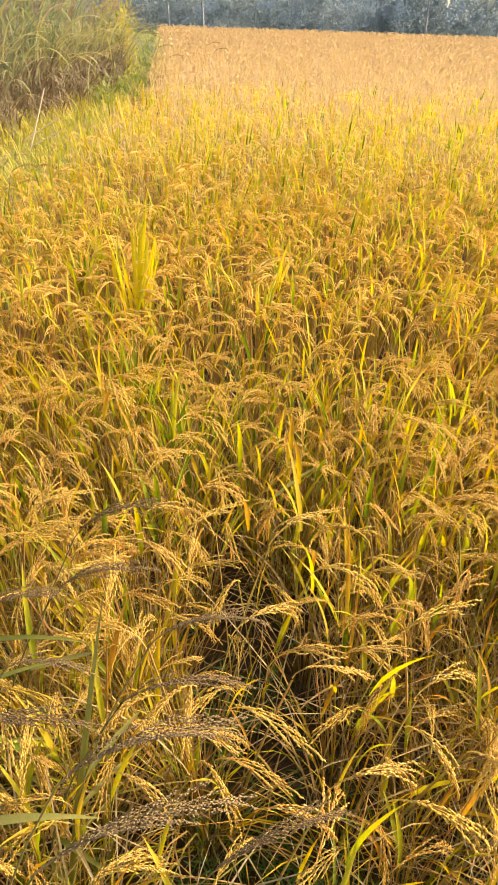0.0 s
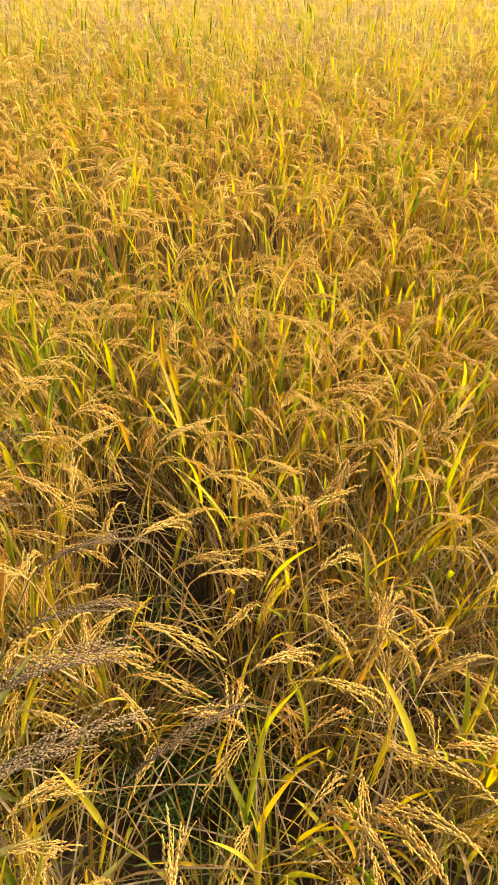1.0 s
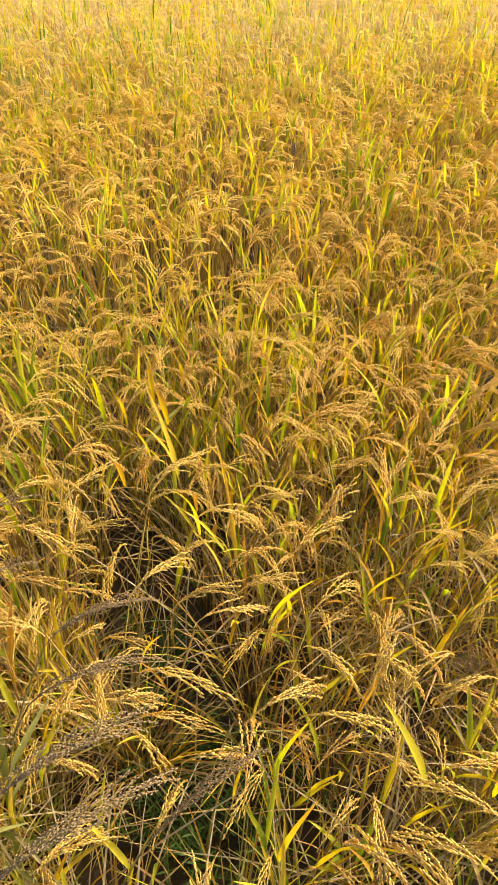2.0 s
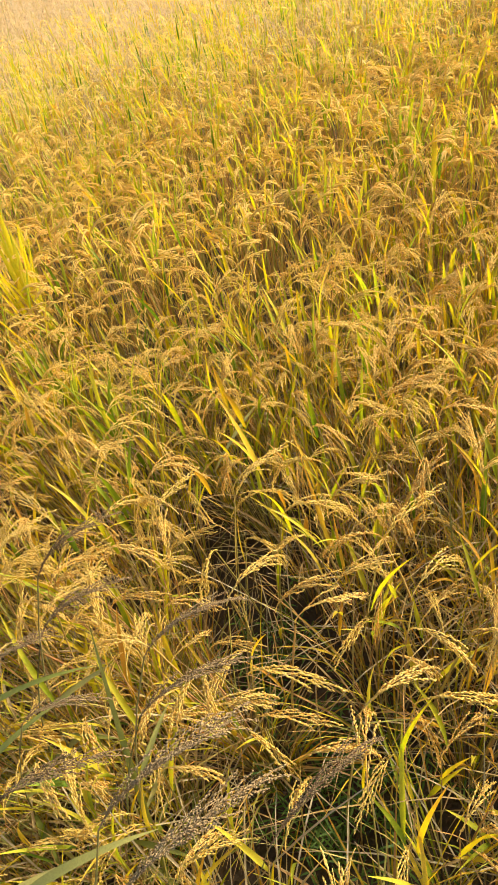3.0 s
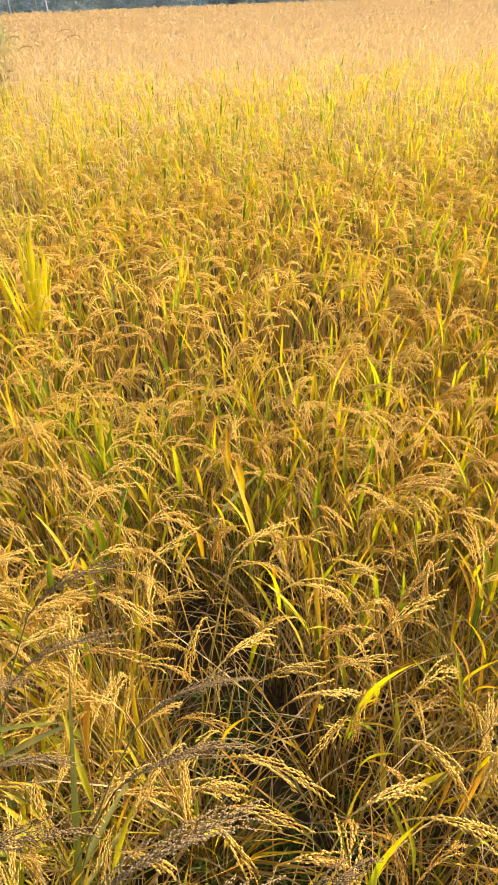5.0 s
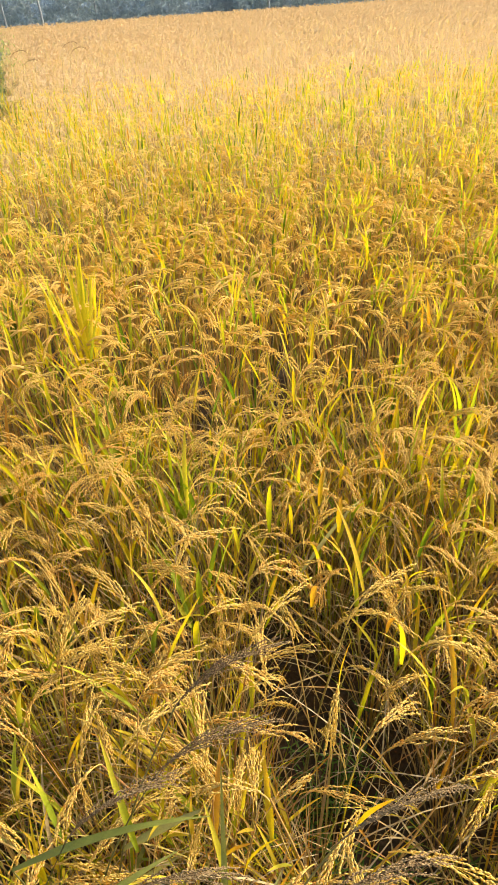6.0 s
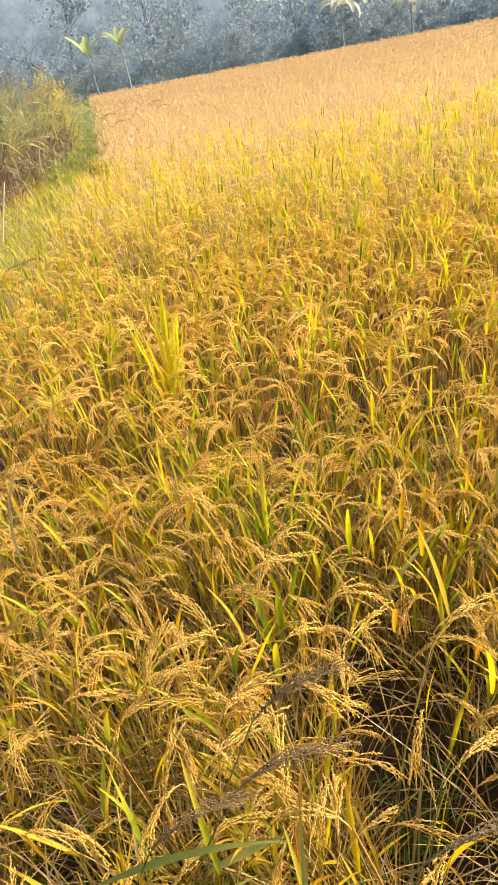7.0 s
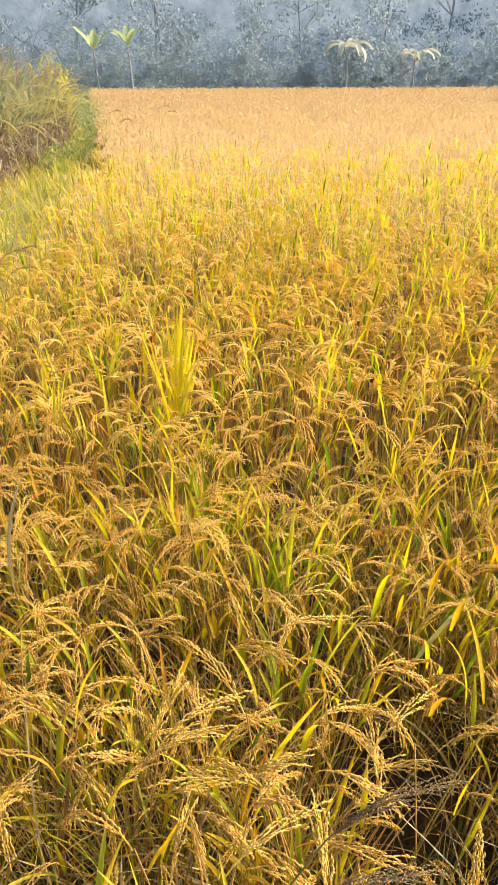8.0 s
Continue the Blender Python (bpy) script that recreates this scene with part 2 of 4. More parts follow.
class Geo:
    """Collects ribbons, tubes and grains as arrays, to become one mesh."""

    def __init__(self):
        self.v, self.q, self.t, self.a, self.mq, self.mt, self.n = [], [], [], [], [], [], 0

    def add(self, v, along, quads=None, tris=None, slot=0):
        v = np.asarray(v, float).reshape(-1, 3)
        if quads is not None:
            self.q.append(np.asarray(quads) + self.n)
            self.mq.append(np.full(len(quads), slot))
        if tris is not None:
            self.t.append(np.asarray(tris) + self.n)
            self.mt.append(np.full(len(tris), slot))
        self.v.append(v)
        self.a.append(np.asarray(along, float).reshape(-1))
        self.n += len(v)

    def ribbon(self, p, width, side, fold=0.0, slot=0):
        """A blade along the points p: flat, or folded along its midrib."""
        p, side = np.asarray(p, float), np.asarray(side, float)
        n, w = len(p), np.asarray(width, float).reshape(-1, 1)
        s = np.linspace(0, 1, n)
        side = np.broadcast_to(side, p.shape)
        if fold:
            t = np.gradient(p, axis=0)
            t /= np.linalg.norm(t, axis=1, keepdims=True) + 1e-9
            up = np.cross(t, side) * fold * w
            v = np.stack([p - side * w / 2 + up, p, p + side * w / 2 + up], 1)
            k = 3
        else:
            v = np.stack([p - side * w / 2, p + side * w / 2], 1)
            k = 2
        i = np.arange(n - 1)[:, None] * k + np.arange(k - 1)[None, :]
        i = i.reshape(-1)
        self.add(v, np.repeat(s, k), quads=np.stack([i, i + 1, i + k + 1, i + k], 1), slot=slot)

    def tube(self, p, r, sides=3, slot=0):
        p = np.asarray(p, float)
        n = len(p)
        t = np.gradient(p, axis=0)
        t /= np.linalg.norm(t, axis=1, keepdims=True) + 1e-9
        ref = np.where(np.abs(t[:, 2:3]) > 0.9, np.array([[1.0, 0, 0]]), np.array([[0, 0, 1.0]]))
        a = np.cross(t, ref)
        a /= np.linalg.norm(a, axis=1, keepdims=True) + 1e-9
        b = np.cross(t, a)
        ang = np.arange(sides) * 2 * np.pi / sides
        r = np.broadcast_to(np.asarray(r, float), (n,)).reshape(-1, 1, 1)
        v = p[:, None] + r * (a[:, None] * np.cos(ang)[None, :, None] + b[:, None] * np.sin(ang)[None, :, None])
        i, j = np.meshgrid(np.arange(n - 1), np.arange(sides), indexing="ij")
        k = (j + 1) % sides
        q = np.stack([i * sides + j, i * sides + k, (i + 1) * sides + k, (i + 1) * sides + j], -1).reshape(-1, 4)
        self.add(v, np.repeat(np.linspace(0, 1, n), sides), quads=q, slot=slot)

    def grains(self, c, d, length, radius, sides=4, slot=0, along=None):
        """Plump pointed grains at the centres c, along the directions d."""
        c, d = np.asarray(c, float), np.asarray(d, float)
        m = len(c)
        d = d / (np.linalg.norm(d, axis=1, keepdims=True) + 1e-9)
        a = np.cross(d, np.array([0.31, 0.2, 0.93]))
        a /= np.linalg.norm(a, axis=1, keepdims=True) + 1e-9
        b = np.cross(d, a)
        length = np.broadcast_to(length, (m,)).reshape(-1, 1)
        radius = np.broadcast_to(radius, (m,)).reshape(-1, 1, 1)
        ang = np.arange(sides) * 2 * np.pi / sides
        ring = (c - d * length * 0.08)[:, None] + radius * (a[:, None] * np.cos(ang)[None, :, None] + b[:, None] * np.sin(ang)[None, :, None])
        v = np.concatenate([(c - d * length / 2)[:, None], ring, (c + d * length / 2)[:, None]], 1)
        k = sides + 2
        j = np.arange(sides)
        one = np.concatenate([np.stack([np.zeros(sides, int), 1 + (j + 1) % sides, 1 + j], 1), np.stack([np.full(sides, sides + 1), 1 + j, 1 + (j + 1) % sides], 1)])
        t = (one[None] + np.arange(m)[:, None, None] * k).reshape(-1, 3)
        al = np.full(m, 0.5) if along is None else np.asarray(along)
        self.add(v, np.repeat(al, k), tris=t, slot=slot)

    def arrays(self):
        e4, e3, e = np.zeros((0, 4), int), np.zeros((0, 3), int), np.zeros(0, int)
        return (np.concatenate(self.v), np.concatenate(self.q or [e4]), np.concatenate(self.t or [e3]),
                np.concatenate(self.a), np.concatenate(self.mq or [e]), np.concatenate(self.mt or [e]))

    def mesh(self, name, *mats):
        return array_mesh(name, self.arrays(), mats)


def array_mesh(name, arrays, mats):
    v, q, t, a, mq, mt = arrays
    me = bpy.data.meshes.new(name)
    me.vertices.add(len(v))
    me.vertices.foreach_set("co", v.astype(np.float32).ravel())
    me.loops.add(4 * len(q) + 3 * len(t))
    me.loops.foreach_set("vertex_index", np.concatenate([q.ravel(), t.ravel()]).astype(np.int32))
    me.polygons.add(len(q) + len(t))
    starts = np.concatenate([np.arange(len(q)) * 4, 4 * len(q) + np.arange(len(t)) * 3])
    me.polygons.foreach_set("loop_start", starts.astype(np.int32))
    me.polygons.foreach_set("material_index", np.concatenate([mq, mt]).astype(np.int32))
    me.polygons.foreach_set("use_smooth", np.ones(len(q) + len(t), bool))
    me.attributes.new("along", "FLOAT", "POINT").data.foreach_set("value", a.astype(np.float32))
    for mat in mats:
        me.materials.append(mat)
    me.update(calc_edges=True)
    return me


def sown(templates, which, x, y, turn, size, z=0.0, tall=None):
    """Many copies of a few templates as one set of arrays: place, turn and size for each."""
    out = [[], [], [], [], [], []]
    n = 0
    z = np.broadcast_to(z, x.shape)
    tall = size if tall is None else tall
    for k, (v, q, t, a, mq, mt) in enumerate(templates):
        pick = np.nonzero(which == k)[0]
        if not len(pick):
            continue
        c, s = (np.cos(turn[pick]) * size[pick])[:, None], (np.sin(turn[pick]) * size[pick])[:, None]
        vv = np.stack([v[None, :, 0] * c - v[None, :, 1] * s + x[pick][:, None],
                       v[None, :, 0] * s + v[None, :, 1] * c + y[pick][:, None],
                       v[None, :, 2] * tall[pick][:, None] + z[pick][:, None]], -1).reshape(-1, 3)
        off = (n + np.arange(len(pick)) * len(v))[:, None, None]
        out[0].append(vv)
        out[1].append((q[None] + off).reshape(-1, 4))
        out[2].append((t[None] + off).reshape(-1, 3))
        out[3].append(np.tile(a, len(pick)))
        out[4].append(np.tile(mq, len(pick)))
        out[5].append(np.tile(mt, len(pick)))
        n += len(vv)
    return [np.concatenate(o) for o in out]


def part(name, me, parent, m=None, label="", via=None):
    """Links a mesh as one object under a thing, at m within it; via: the part of that thing that it grows from."""
    ob = new(name, me)
    ob.parent = via or parent
    if via:
        ob.matrix_parent_inverse = via.matrix_basis.inverted()
    if m is not None:
        ob.matrix_basis = m
    if label:
        ob["label"] = label
    return ob


def thing(name, m, label, category, group="", kind=""):
    ob = new(name)
    ob.empty_display_size = 0.05
    ob.matrix_world = m
    return tagged(ob, label, category, group, kind)


def arc(length, lean, bend, n, power=1.0):
    """Points of a stalk in the xz plane that starts lean degrees from upright and turns by bend degrees on its way."""
    s = np.linspace(0, 1, n)
    th = np.radians(lean + bend * s ** power)
    step = length / (n - 1)
    mid = (th[1:] + th[:-1]) / 2
    x = np.concatenate([[0], np.cumsum(np.sin(mid))]) * step
    z = np.concatenate([[0], np.cumsum(np.cos(mid))]) * step
    return np.stack([x, np.zeros(n), z], 1)


def spin(p, az, at=(0, 0, 0)):
    c, s = math.cos(az), math.sin(az)
    p = np.asarray(p)
    return np.stack([p[:, 0] * c - p[:, 1] * s + at[0], p[:, 0] * s + p[:, 1] * c + at[1], p[:, 2] + at[2]], 1)


# ---- rice parts ----
def panicle_geo(length, lean, bend, branches, spacing, level, geo=None, az=0.0, at=(0, 0, 0), slot=0):
    """A drooping ear of rice: a bowed stalk whose side branches, full of grains, hang along it like a comb.
    level 0: each grain; 1: knobbly strands; 2 and 3: ever plainer ones."""
    g = geo or Geo()
    n = 13 if level == 0 else 7
    rachis = arc(length, lean, bend, n, 0.8)
    if level == 0:
        g.tube(spin(rachis, az, at), np.linspace(0.0015, 0.0006, n), 3, slot)
    cs, ds, al = [], [], []
    for k in range(branches):
        s0 = 0.10 + 0.76 * (k + 0.6 * rng.random()) / branches
        i = s0 * (n - 1)
        i0 = min(int(i), n - 2)
        p0 = rachis[i0] + (rachis[i0 + 1] - rachis[i0]) * (i - i0)
        tilt = lean + bend * s0 ** 0.8
        own = length * (0.66 - 0.36 * s0) * rng.uniform(0.75, 1.2)
        last = min(176.0, lean + bend * min(1.0, s0 + own / length) + rng.uniform(-8, 26))
        start = tilt - rng.uniform(0, 18)
        m = {0: 6, 1: 9}.get(level, 5)
        b = arc(own, start, last - start, m, 0.9)
        out = (1 if k % 2 else -1) * rng.uniform(0.02, 0.24)
        b = spin(b, out) + p0
        if level == 1:
            knob = np.where(np.arange(m) % 2, 0.0027, 0.0015) * rng.uniform(0.85, 1.2, m)
            knob[-1] = 0.0006
            g.tube(spin(b + rng.normal(0, 0.0011, b.shape), az, at), knob, 3, slot)
        elif level == 0:
            g.ribbon(spin(b, az, at), np.full(m, 0.0009), (math.sin(az), -math.cos(az), 0), slot=slot)
            count = max(4, int(own / spacing))
            f = np.linspace(0.12, 1.0, count) * (m - 1)
            j = np.minimum(f.astype(int), m - 2)
            d = b[j + 1] - b[j]
            c = b[j] + d * (f - j)[:, None]
            d = d / np.linalg.norm(d, axis=1, keepdims=True)
            cs.append(c + np.cross(d, rng.normal(0, 1, (count, 3))) * 0.0012)
            ds.append(d + rng.normal(0, 0.10, (count, 3)))
            al.append(np.full(count, s0))
        else:
            w = 0.0052 if level == 2 else 0.0085
            prof = w * np.array([0.5, 1.0, 0.75, 1.0, 0.2]) * rng.uniform(0.8, 1.2, 5)
            if level == 3:
                b, prof = b[[0, 2, 4]], prof[[0, 1, 4]]
            g.ribbon(spin(b, az, at), prof, spin(np.array([[0.3 * rng.normal(), 1, 0.35 * rng.normal()]]), az)[0], slot=slot)
    if level == 0:
        c, d = spin(np.concatenate(cs), az, at), spin(np.concatenate(ds), az)
        thick = (0.0021, 0.0026) if spacing > 0.005 else (0.0018, 0.0022)
        g.grains(c, d, rng.uniform(0.0086, 0.0106, len(c)), rng.uniform(*thick, len(c)), 3, slot, np.concatenate(al))
    return g


def leaf_geo(length, width, lean, bend, n=8, geo=None, az=0.0, at=(0, 0, 0), slot=0, fold=0.22, power=1.6, twist=0.0):
    g = geo or Geo()
    p = arc(length, lean, bend, n, power)
    s = np.linspace(0, 1, n)
    w = width * np.minimum(1, 0.45 + 1.9 * s) * np.clip(1.06 - s ** 2.6, 0.02, 1)
    ang = twist * s
    side = np.stack([np.sin(ang) * 0.8, np.cos(ang), np.sin(ang) * 0.2], 1)
    g.ribbon(spin(p, az, at), w, spin(side, az), fold, slot)
    return g


def stem_geo(height, out, n=6, sides=3, r=0.0021, geo=None, az=0.0, at=(0, 0, 0), slot=0):
    g = geo or Geo()
    s = np.linspace(0, 1, n)
    p = np.stack([out * s ** 1.6, 0.006 * np.sin(4 * s), height * s], 1)
    g.tube(spin(p, az, at), np.linspace(r * 1.25, r * 0.6, n), sides, slot)
    return g


WIND = -0.25  # most ears bow this way (radians from +x)


def bowed(spread=1.25):
    return WIND + rng.normal(0, spread)


def ears(count, branches, spacing):
    """Some ears, each with its reach and the height of its bow."""
    made = []
    for _ in range(count):
        length, lean, bend = rng.uniform(0.135, 0.20), rng.uniform(4, 26), rng.uniform(70, 160)
        p = arc(length, lean, bend, 13, 0.8)
        made.append((panicle_geo(length, lean, bend, branches, spacing, 0).mesh("panicle", M_GRAIN), float(p[-1, 0]), float(p[:, 2].max())))
    return made


EARS = ears(14, 8, 0.0049)
EAR, EAR_THIN = [e[0] for e in EARS], [e[0] for e in ears(9, 6, 0.0056)]
LEAVES = [(rng.uniform(0.13, 0.26), rng.uniform(0.009, 0.0145), rng.uniform(2, 24), rng.uniform(0, 42)) for _ in range(12)]
LEAF = [leaf_geo(*shape, twist=rng.normal(0, 0.8)).mesh("leaf", M_LEAF) for shape in LEAVES]
LEAF_BRIGHT = [leaf_geo(*LEAVES[k], twist=rng.normal(0, 0.4)).mesh("leaf", M_LEAF_BRIGHT) for k in range(6)]
LEAF_TUFT = [leaf_geo(*LEAVES[k + 2], twist=rng.normal(0, 0.3)).mesh("leaf", M_LEAF_TUFT) for k in range(6)]
LEAF_GREEN = [leaf_geo(*LEAVES[k + 3], twist=rng.normal(0, 0.6)).mesh("leaf", M_LEAF_GREEN) for k in range(6)]
LEAF_TIP = [arc(shape[0], shape[2], shape[3], 8, 1.6)[-1] for shape in LEAVES]
LEAF_LOW = [leaf_geo(rng.uniform(0.26, 0.40), rng.uniform(0.006, 0.010), rng.uniform(15, 35), rng.uniform(50, 130), twist=rng.normal(0, 1.2)).mesh("leaf", M_STRAW if k % 2 else M_LEAF) for k in range(6)]
STEMS = [(rng.uniform(0.58, 0.68), rng.uniform(0.04, 0.12)) for _ in range(6)]
STEM = [stem_geo(h, o).mesh("stem", M_STEM) for h, o in STEMS]


def basal():
    """The tuft of narrow lower leaves and sheaths round the foot of a plant."""
    g = Geo()
    for k in range(34):
        az, r = rng.uniform(0, 6.28), rng.uniform(0.0, 0.045)
        leaf_geo(rng.uniform(0.30, 0.62), rng.uniform(0.003, 0.006), rng.uniform(2, 24), rng.uniform(5, 70), 5, g, az, (r * math.cos(az), r * math.sin(az), rng.uniform(0, 0.12)), int(rng.integers(3)), 0.0, 1.8)
    return g.mesh("basal_leaves", M_STEM, M_LEAF, M_STRAW)


BASAL = [basal() for _ in range(7)]


def tiller(plant, az, tall, ear, ear_az, ear_size, leaves, foot):
    """One shoot of a rice plant: its stem, its ear and its leaves."""
    k = int(rng.integers(len(STEM)))
    h, o = STEMS[k]
    base = pose(foot * math.cos(az), foot * math.sin(az), 0, 0, 0, math.degrees(az)) @ Matrix.Diagonal((1, 1, tall, 1))
    stem = part("stem", STEM[k], plant, base)
    top = base @ Vector((o * 0.98, 0, h * 0.985))
    if ear is not None:
        part("panicle", ear, plant, Matrix.Translation(top) @ pose(0, 0, 0, 0, 0, math.degrees(ear_az)) @ Matrix.Scale(ear_size, 4), via=stem)
    for low in leaves:
        s = rng.uniform(0.25, 0.6) if low else rng.uniform(0.62, 0.95)
        at = base @ Vector((o * s ** 1.6, 0, h * s))
        upper = LEAF_BRIGHT if rng.random() < 0.4 else LEAF
        me = LEAF_LOW[int(rng.integers(len(LEAF_LOW)))] if low else upper[int(rng.integers(len(upper)))]
        part("leaf", me, plant, Matrix.Translation(at) @ pose(0, 0, 0, 0, 0, math.degrees(az + rng.normal(0, 1.1))) @ Matrix.Scale(rng.uniform(0.72, 1.06), 4), via=stem)


def rice_plant(x, y, shoots, ears, label, turn=0.0, tall=1.0, bearing=0.9, ear_size=1.0):
    plant = thing("rice_plant", pose(x, y, 0, 0, 0, math.degrees(turn)), label, "rice plant", "rice plants in the field")
    part("basal_leaves", BASAL[int(rng.integers(len(BASAL)))], plant, pose(0, 0, 0, 0, 0, float(rng.uniform(0, 360))), "straw-coloured lower leaves and sheaths")
    for i in range(shoots):
        az = 2 * math.pi * (i + rng.random() * 0.7) / shoots
        leaves = [False] + ([True] if i % 3 == 0 else []) + ([False] if rng.random() < 0.5 else [])
        tiller(plant, az, tall * rng.uniform(0.88, 1.1), ears[int(rng.integers(len(ears)))] if rng.random() < bearing else None, bowed() - turn, ear_size * rng.uniform(0.82, 1.08), leaves, rng.uniform(0.01, 0.035))
    return plant


# ---- ground ----
def edge(y):
    """Where the rice ends towards the bank on its left-hand side."""
    return -1.76 + 0.06 * np.sin(np.asarray(y) * 1.3) - 0.125 * np.maximum(0, np.asarray(y) - 12)


def ground_height(x, y):
    bank = np.clip((edge(y) - 0.05 - x) / 0.5, 0, 1)
    near = np.clip((0.25 - y) / 0.3, 0, 1)
    return 0.22 * np.maximum(bank * bank * (3 - 2 * bank), near * near * (3 - 2 * near)) + 0.015 * np.sin(x * 5.1 + 1.3 * np.sin(y * 3.3)) * np.cos(y * 4.3)


def sheet(name, xs, ys, height, keep=None):
    gx, gy = np.meshgrid(xs, ys)
    v = np.stack([gx, gy, height(gx, gy)], -1).reshape(-1, 3)
    i, j = np.meshgrid(np.arange(len(ys) - 1), np.arange(len(xs) - 1), indexing="ij")
    a = (i * len(xs) + j).reshape(-1)
    q = np.stack([a, a + 1, a + len(xs) + 1, a + len(xs)], 1)
    if keep is not None:
        c = v[q].mean(1)
        q = q[keep(c[:, 0], c[:, 1])]
    return v, q


far = np.array([80.0, 140, 300, 800, 2500])
xs = np.concatenate([-far[::-1], np.linspace(-40, -9, 20), np.linspace(-8, 5, 110), np.linspace(6, 60, 28), far[1:]])
ys = np.concatenate([-far[::-1], np.linspace(-40, -4, 15), np.linspace(-3, 16, 150), np.linspace(17, 70, 40), far[1:]])
gv, gq = sheet("ground", xs, ys, ground_height)
gm = array_mesh("ground", (gv, gq, np.zeros((0, 3), int), np.zeros(len(gv)), np.zeros(len(gq), int), np.zeros(0, int)), [M_SOIL, M_BANK])
gc = gv[gq].mean(1)
bankside = (gc[:, 0] < edge(gc[:, 1]) - 0.02) | (gc[:, 1] < 0.15) | (gc[:, 1] > 44)
gm.polygons.foreach_set("material_index", bankside.astype(np.int32))
tagged(new("ground", gm), "damp dark field soil with a low grassy bank", "ground", kind="structure")


# ---- rice field ----
def spots(x0, x1, y0, y1, step, keep):
    """Places of rice hills in rows, a little uneven."""
    gx, gy = np.meshgrid(np.arange(x0, x1, step), np.arange(y0, y1, step))
    x = gx.ravel() + rng.normal(0, step * 0.22, gx.size)
    y = gy.ravel() + rng.normal(0, step * 0.22, gy.size)
    k = keep(x, y)
    return x[k], y[k]


NEAR_END = 2.6


def near_patch(x, y):
    return (np.abs(x - 0.02) < 0.66 + 0.38 * y) & (y > 0.20) & (y < NEAR_END) & (x > edge(y))


# ears and leaves that stand out: x, y where each begins to bow, and x, y of its tip
MARKED_EARS = [
    (-0.25, 1.19, -0.15, 1.12), (-0.03, 1.07, -0.05, 1.03), (-0.01, 0.97, 0.10, 1.02), (-0.01, 0.80, 0.10, 0.71), (0.16, 0.67, 0.28, 0.69), (0.25, 0.64, 0.36, 0.59),
    (0.11, 0.57, 0.15, 0.67), (0.08, 1.26, 0.18, 1.29), (0.16, 1.12, 0.27, 1.09), (0.29, 0.98, 0.21, 0.99), (0.11, 0.87, 0.22, 0.86), (0.33, 0.84, 0.43, 0.88),
    (0.29, 0.75, 0.32, 0.71), (-0.11, 0.82, -0.17, 0.76), (-0.10, 0.82, -0.10, 0.77), (-0.17, 0.80, -0.20, 0.78), (0.39, 0.71, 0.42, 0.68), (-0.38, 1.15, -0.31, 1.20),
    (0.48, 1.12, 0.43, 1.04), (0.32, 0.98, 0.47, 1.03), (-0.15, 1.24, -0.02, 1.32), (0.26, 1.23, 0.16, 1.25), (0.48, 1.28, 0.42, 1.30), (0.04, 0.62, 0.10, 0.61),
    (0.42, 0.36, 0.33, 0.44), (0.36, 0.33, 0.31, 0.43), (0.47, 0.42, 0.38, 0.50), (0.30, 0.36, 0.25, 0.45), (0.57, 0.62, 0.48, 0.62), (0.52, 0.68, 0.43, 0.66),
    (0.44, 0.73, 0.38, 0.67), (0.45, 0.74, 0.50, 0.67)]
MARKED_EARS_FAR = [
    (-0.39, 1.19, -0.54, 1.19), (-0.42, 1.07, -0.26, 1.13), (-0.61, 1.12, -0.69, 1.17), (-0.48, 1.02, -0.53, 0.95), (-0.53, 1.30, -0.38, 1.35), (-0.30, 1.52, -0.15, 1.52),
    (-0.11, 1.38, -0.01, 1.35), (-0.24, 1.29, -0.16, 1.31), (0.07, 1.25, 0.20, 1.30), (-0.74, 1.34, -0.89, 1.44), (-0.63, 1.55, -0.73, 1.54), (-0.10, 1.25, -0.15, 1.30),
    (-0.38, 1.18, -0.47, 1.23), (-0.30, 1.12, -0.38, 1.16), (-0.84, 1.59, -0.77, 1.63), (-0.22, 0.93, -0.31, 0.96), (-0.68, 1.33, -0.61, 1.35), (-0.40, 1.37, -0.50, 1.50),
    (-0.90, 1.92, -0.82, 1.97), (-0.32, 1.63, -0.30, 1.61), (0.30, 1.60, 0.22, 1.66), (-0.12, 1.38, -0.03, 1.41)]
# bright leaves: x, y of the tip and x, y lower down
MARKED_LEAVES = [
    (0.20, 1.22, 0.20, 1.24), (0.18, 0.68, 0.16, 0.70), (0.34, 0.60, 0.37, 0.56), (0.50, 1.55, 0.53, 1.61), (0.09, 1.48, 0.10, 1.46), (0.30, 1.37, 0.31, 1.41),
    (-0.02, 1.23, -0.01, 1.29), (0.33, 0.84, 0.31, 0.85), (0.11, 1.60, 0.12, 1.68), (-0.26, 1.21, -0.27, 1.28), (-0.04, 1.56, -0.03, 1.65), (0.26, 1.92, 0.24, 1.94),
    (-0.59, 1.07, -0.56, 1.00), (-0.65, 1.40, -0.70, 1.40), (-0.32, 1.23, -0.34, 1.27), (-0.25, 1.27, -0.27, 1.27), (0.11, 1.48, 0.12, 1.51), (-0.45, 1.03, -0.44, 0.99),
    (0.09, 1.12, 0.11, 1.14), (-0.79, 2.73, -0.77, 2.59), (-0.57, 1.15, -0.59, 1.17), (-0.41, 1.70, -0.46, 1.78), (0.22, 1.23, 0.22, 1.21)]
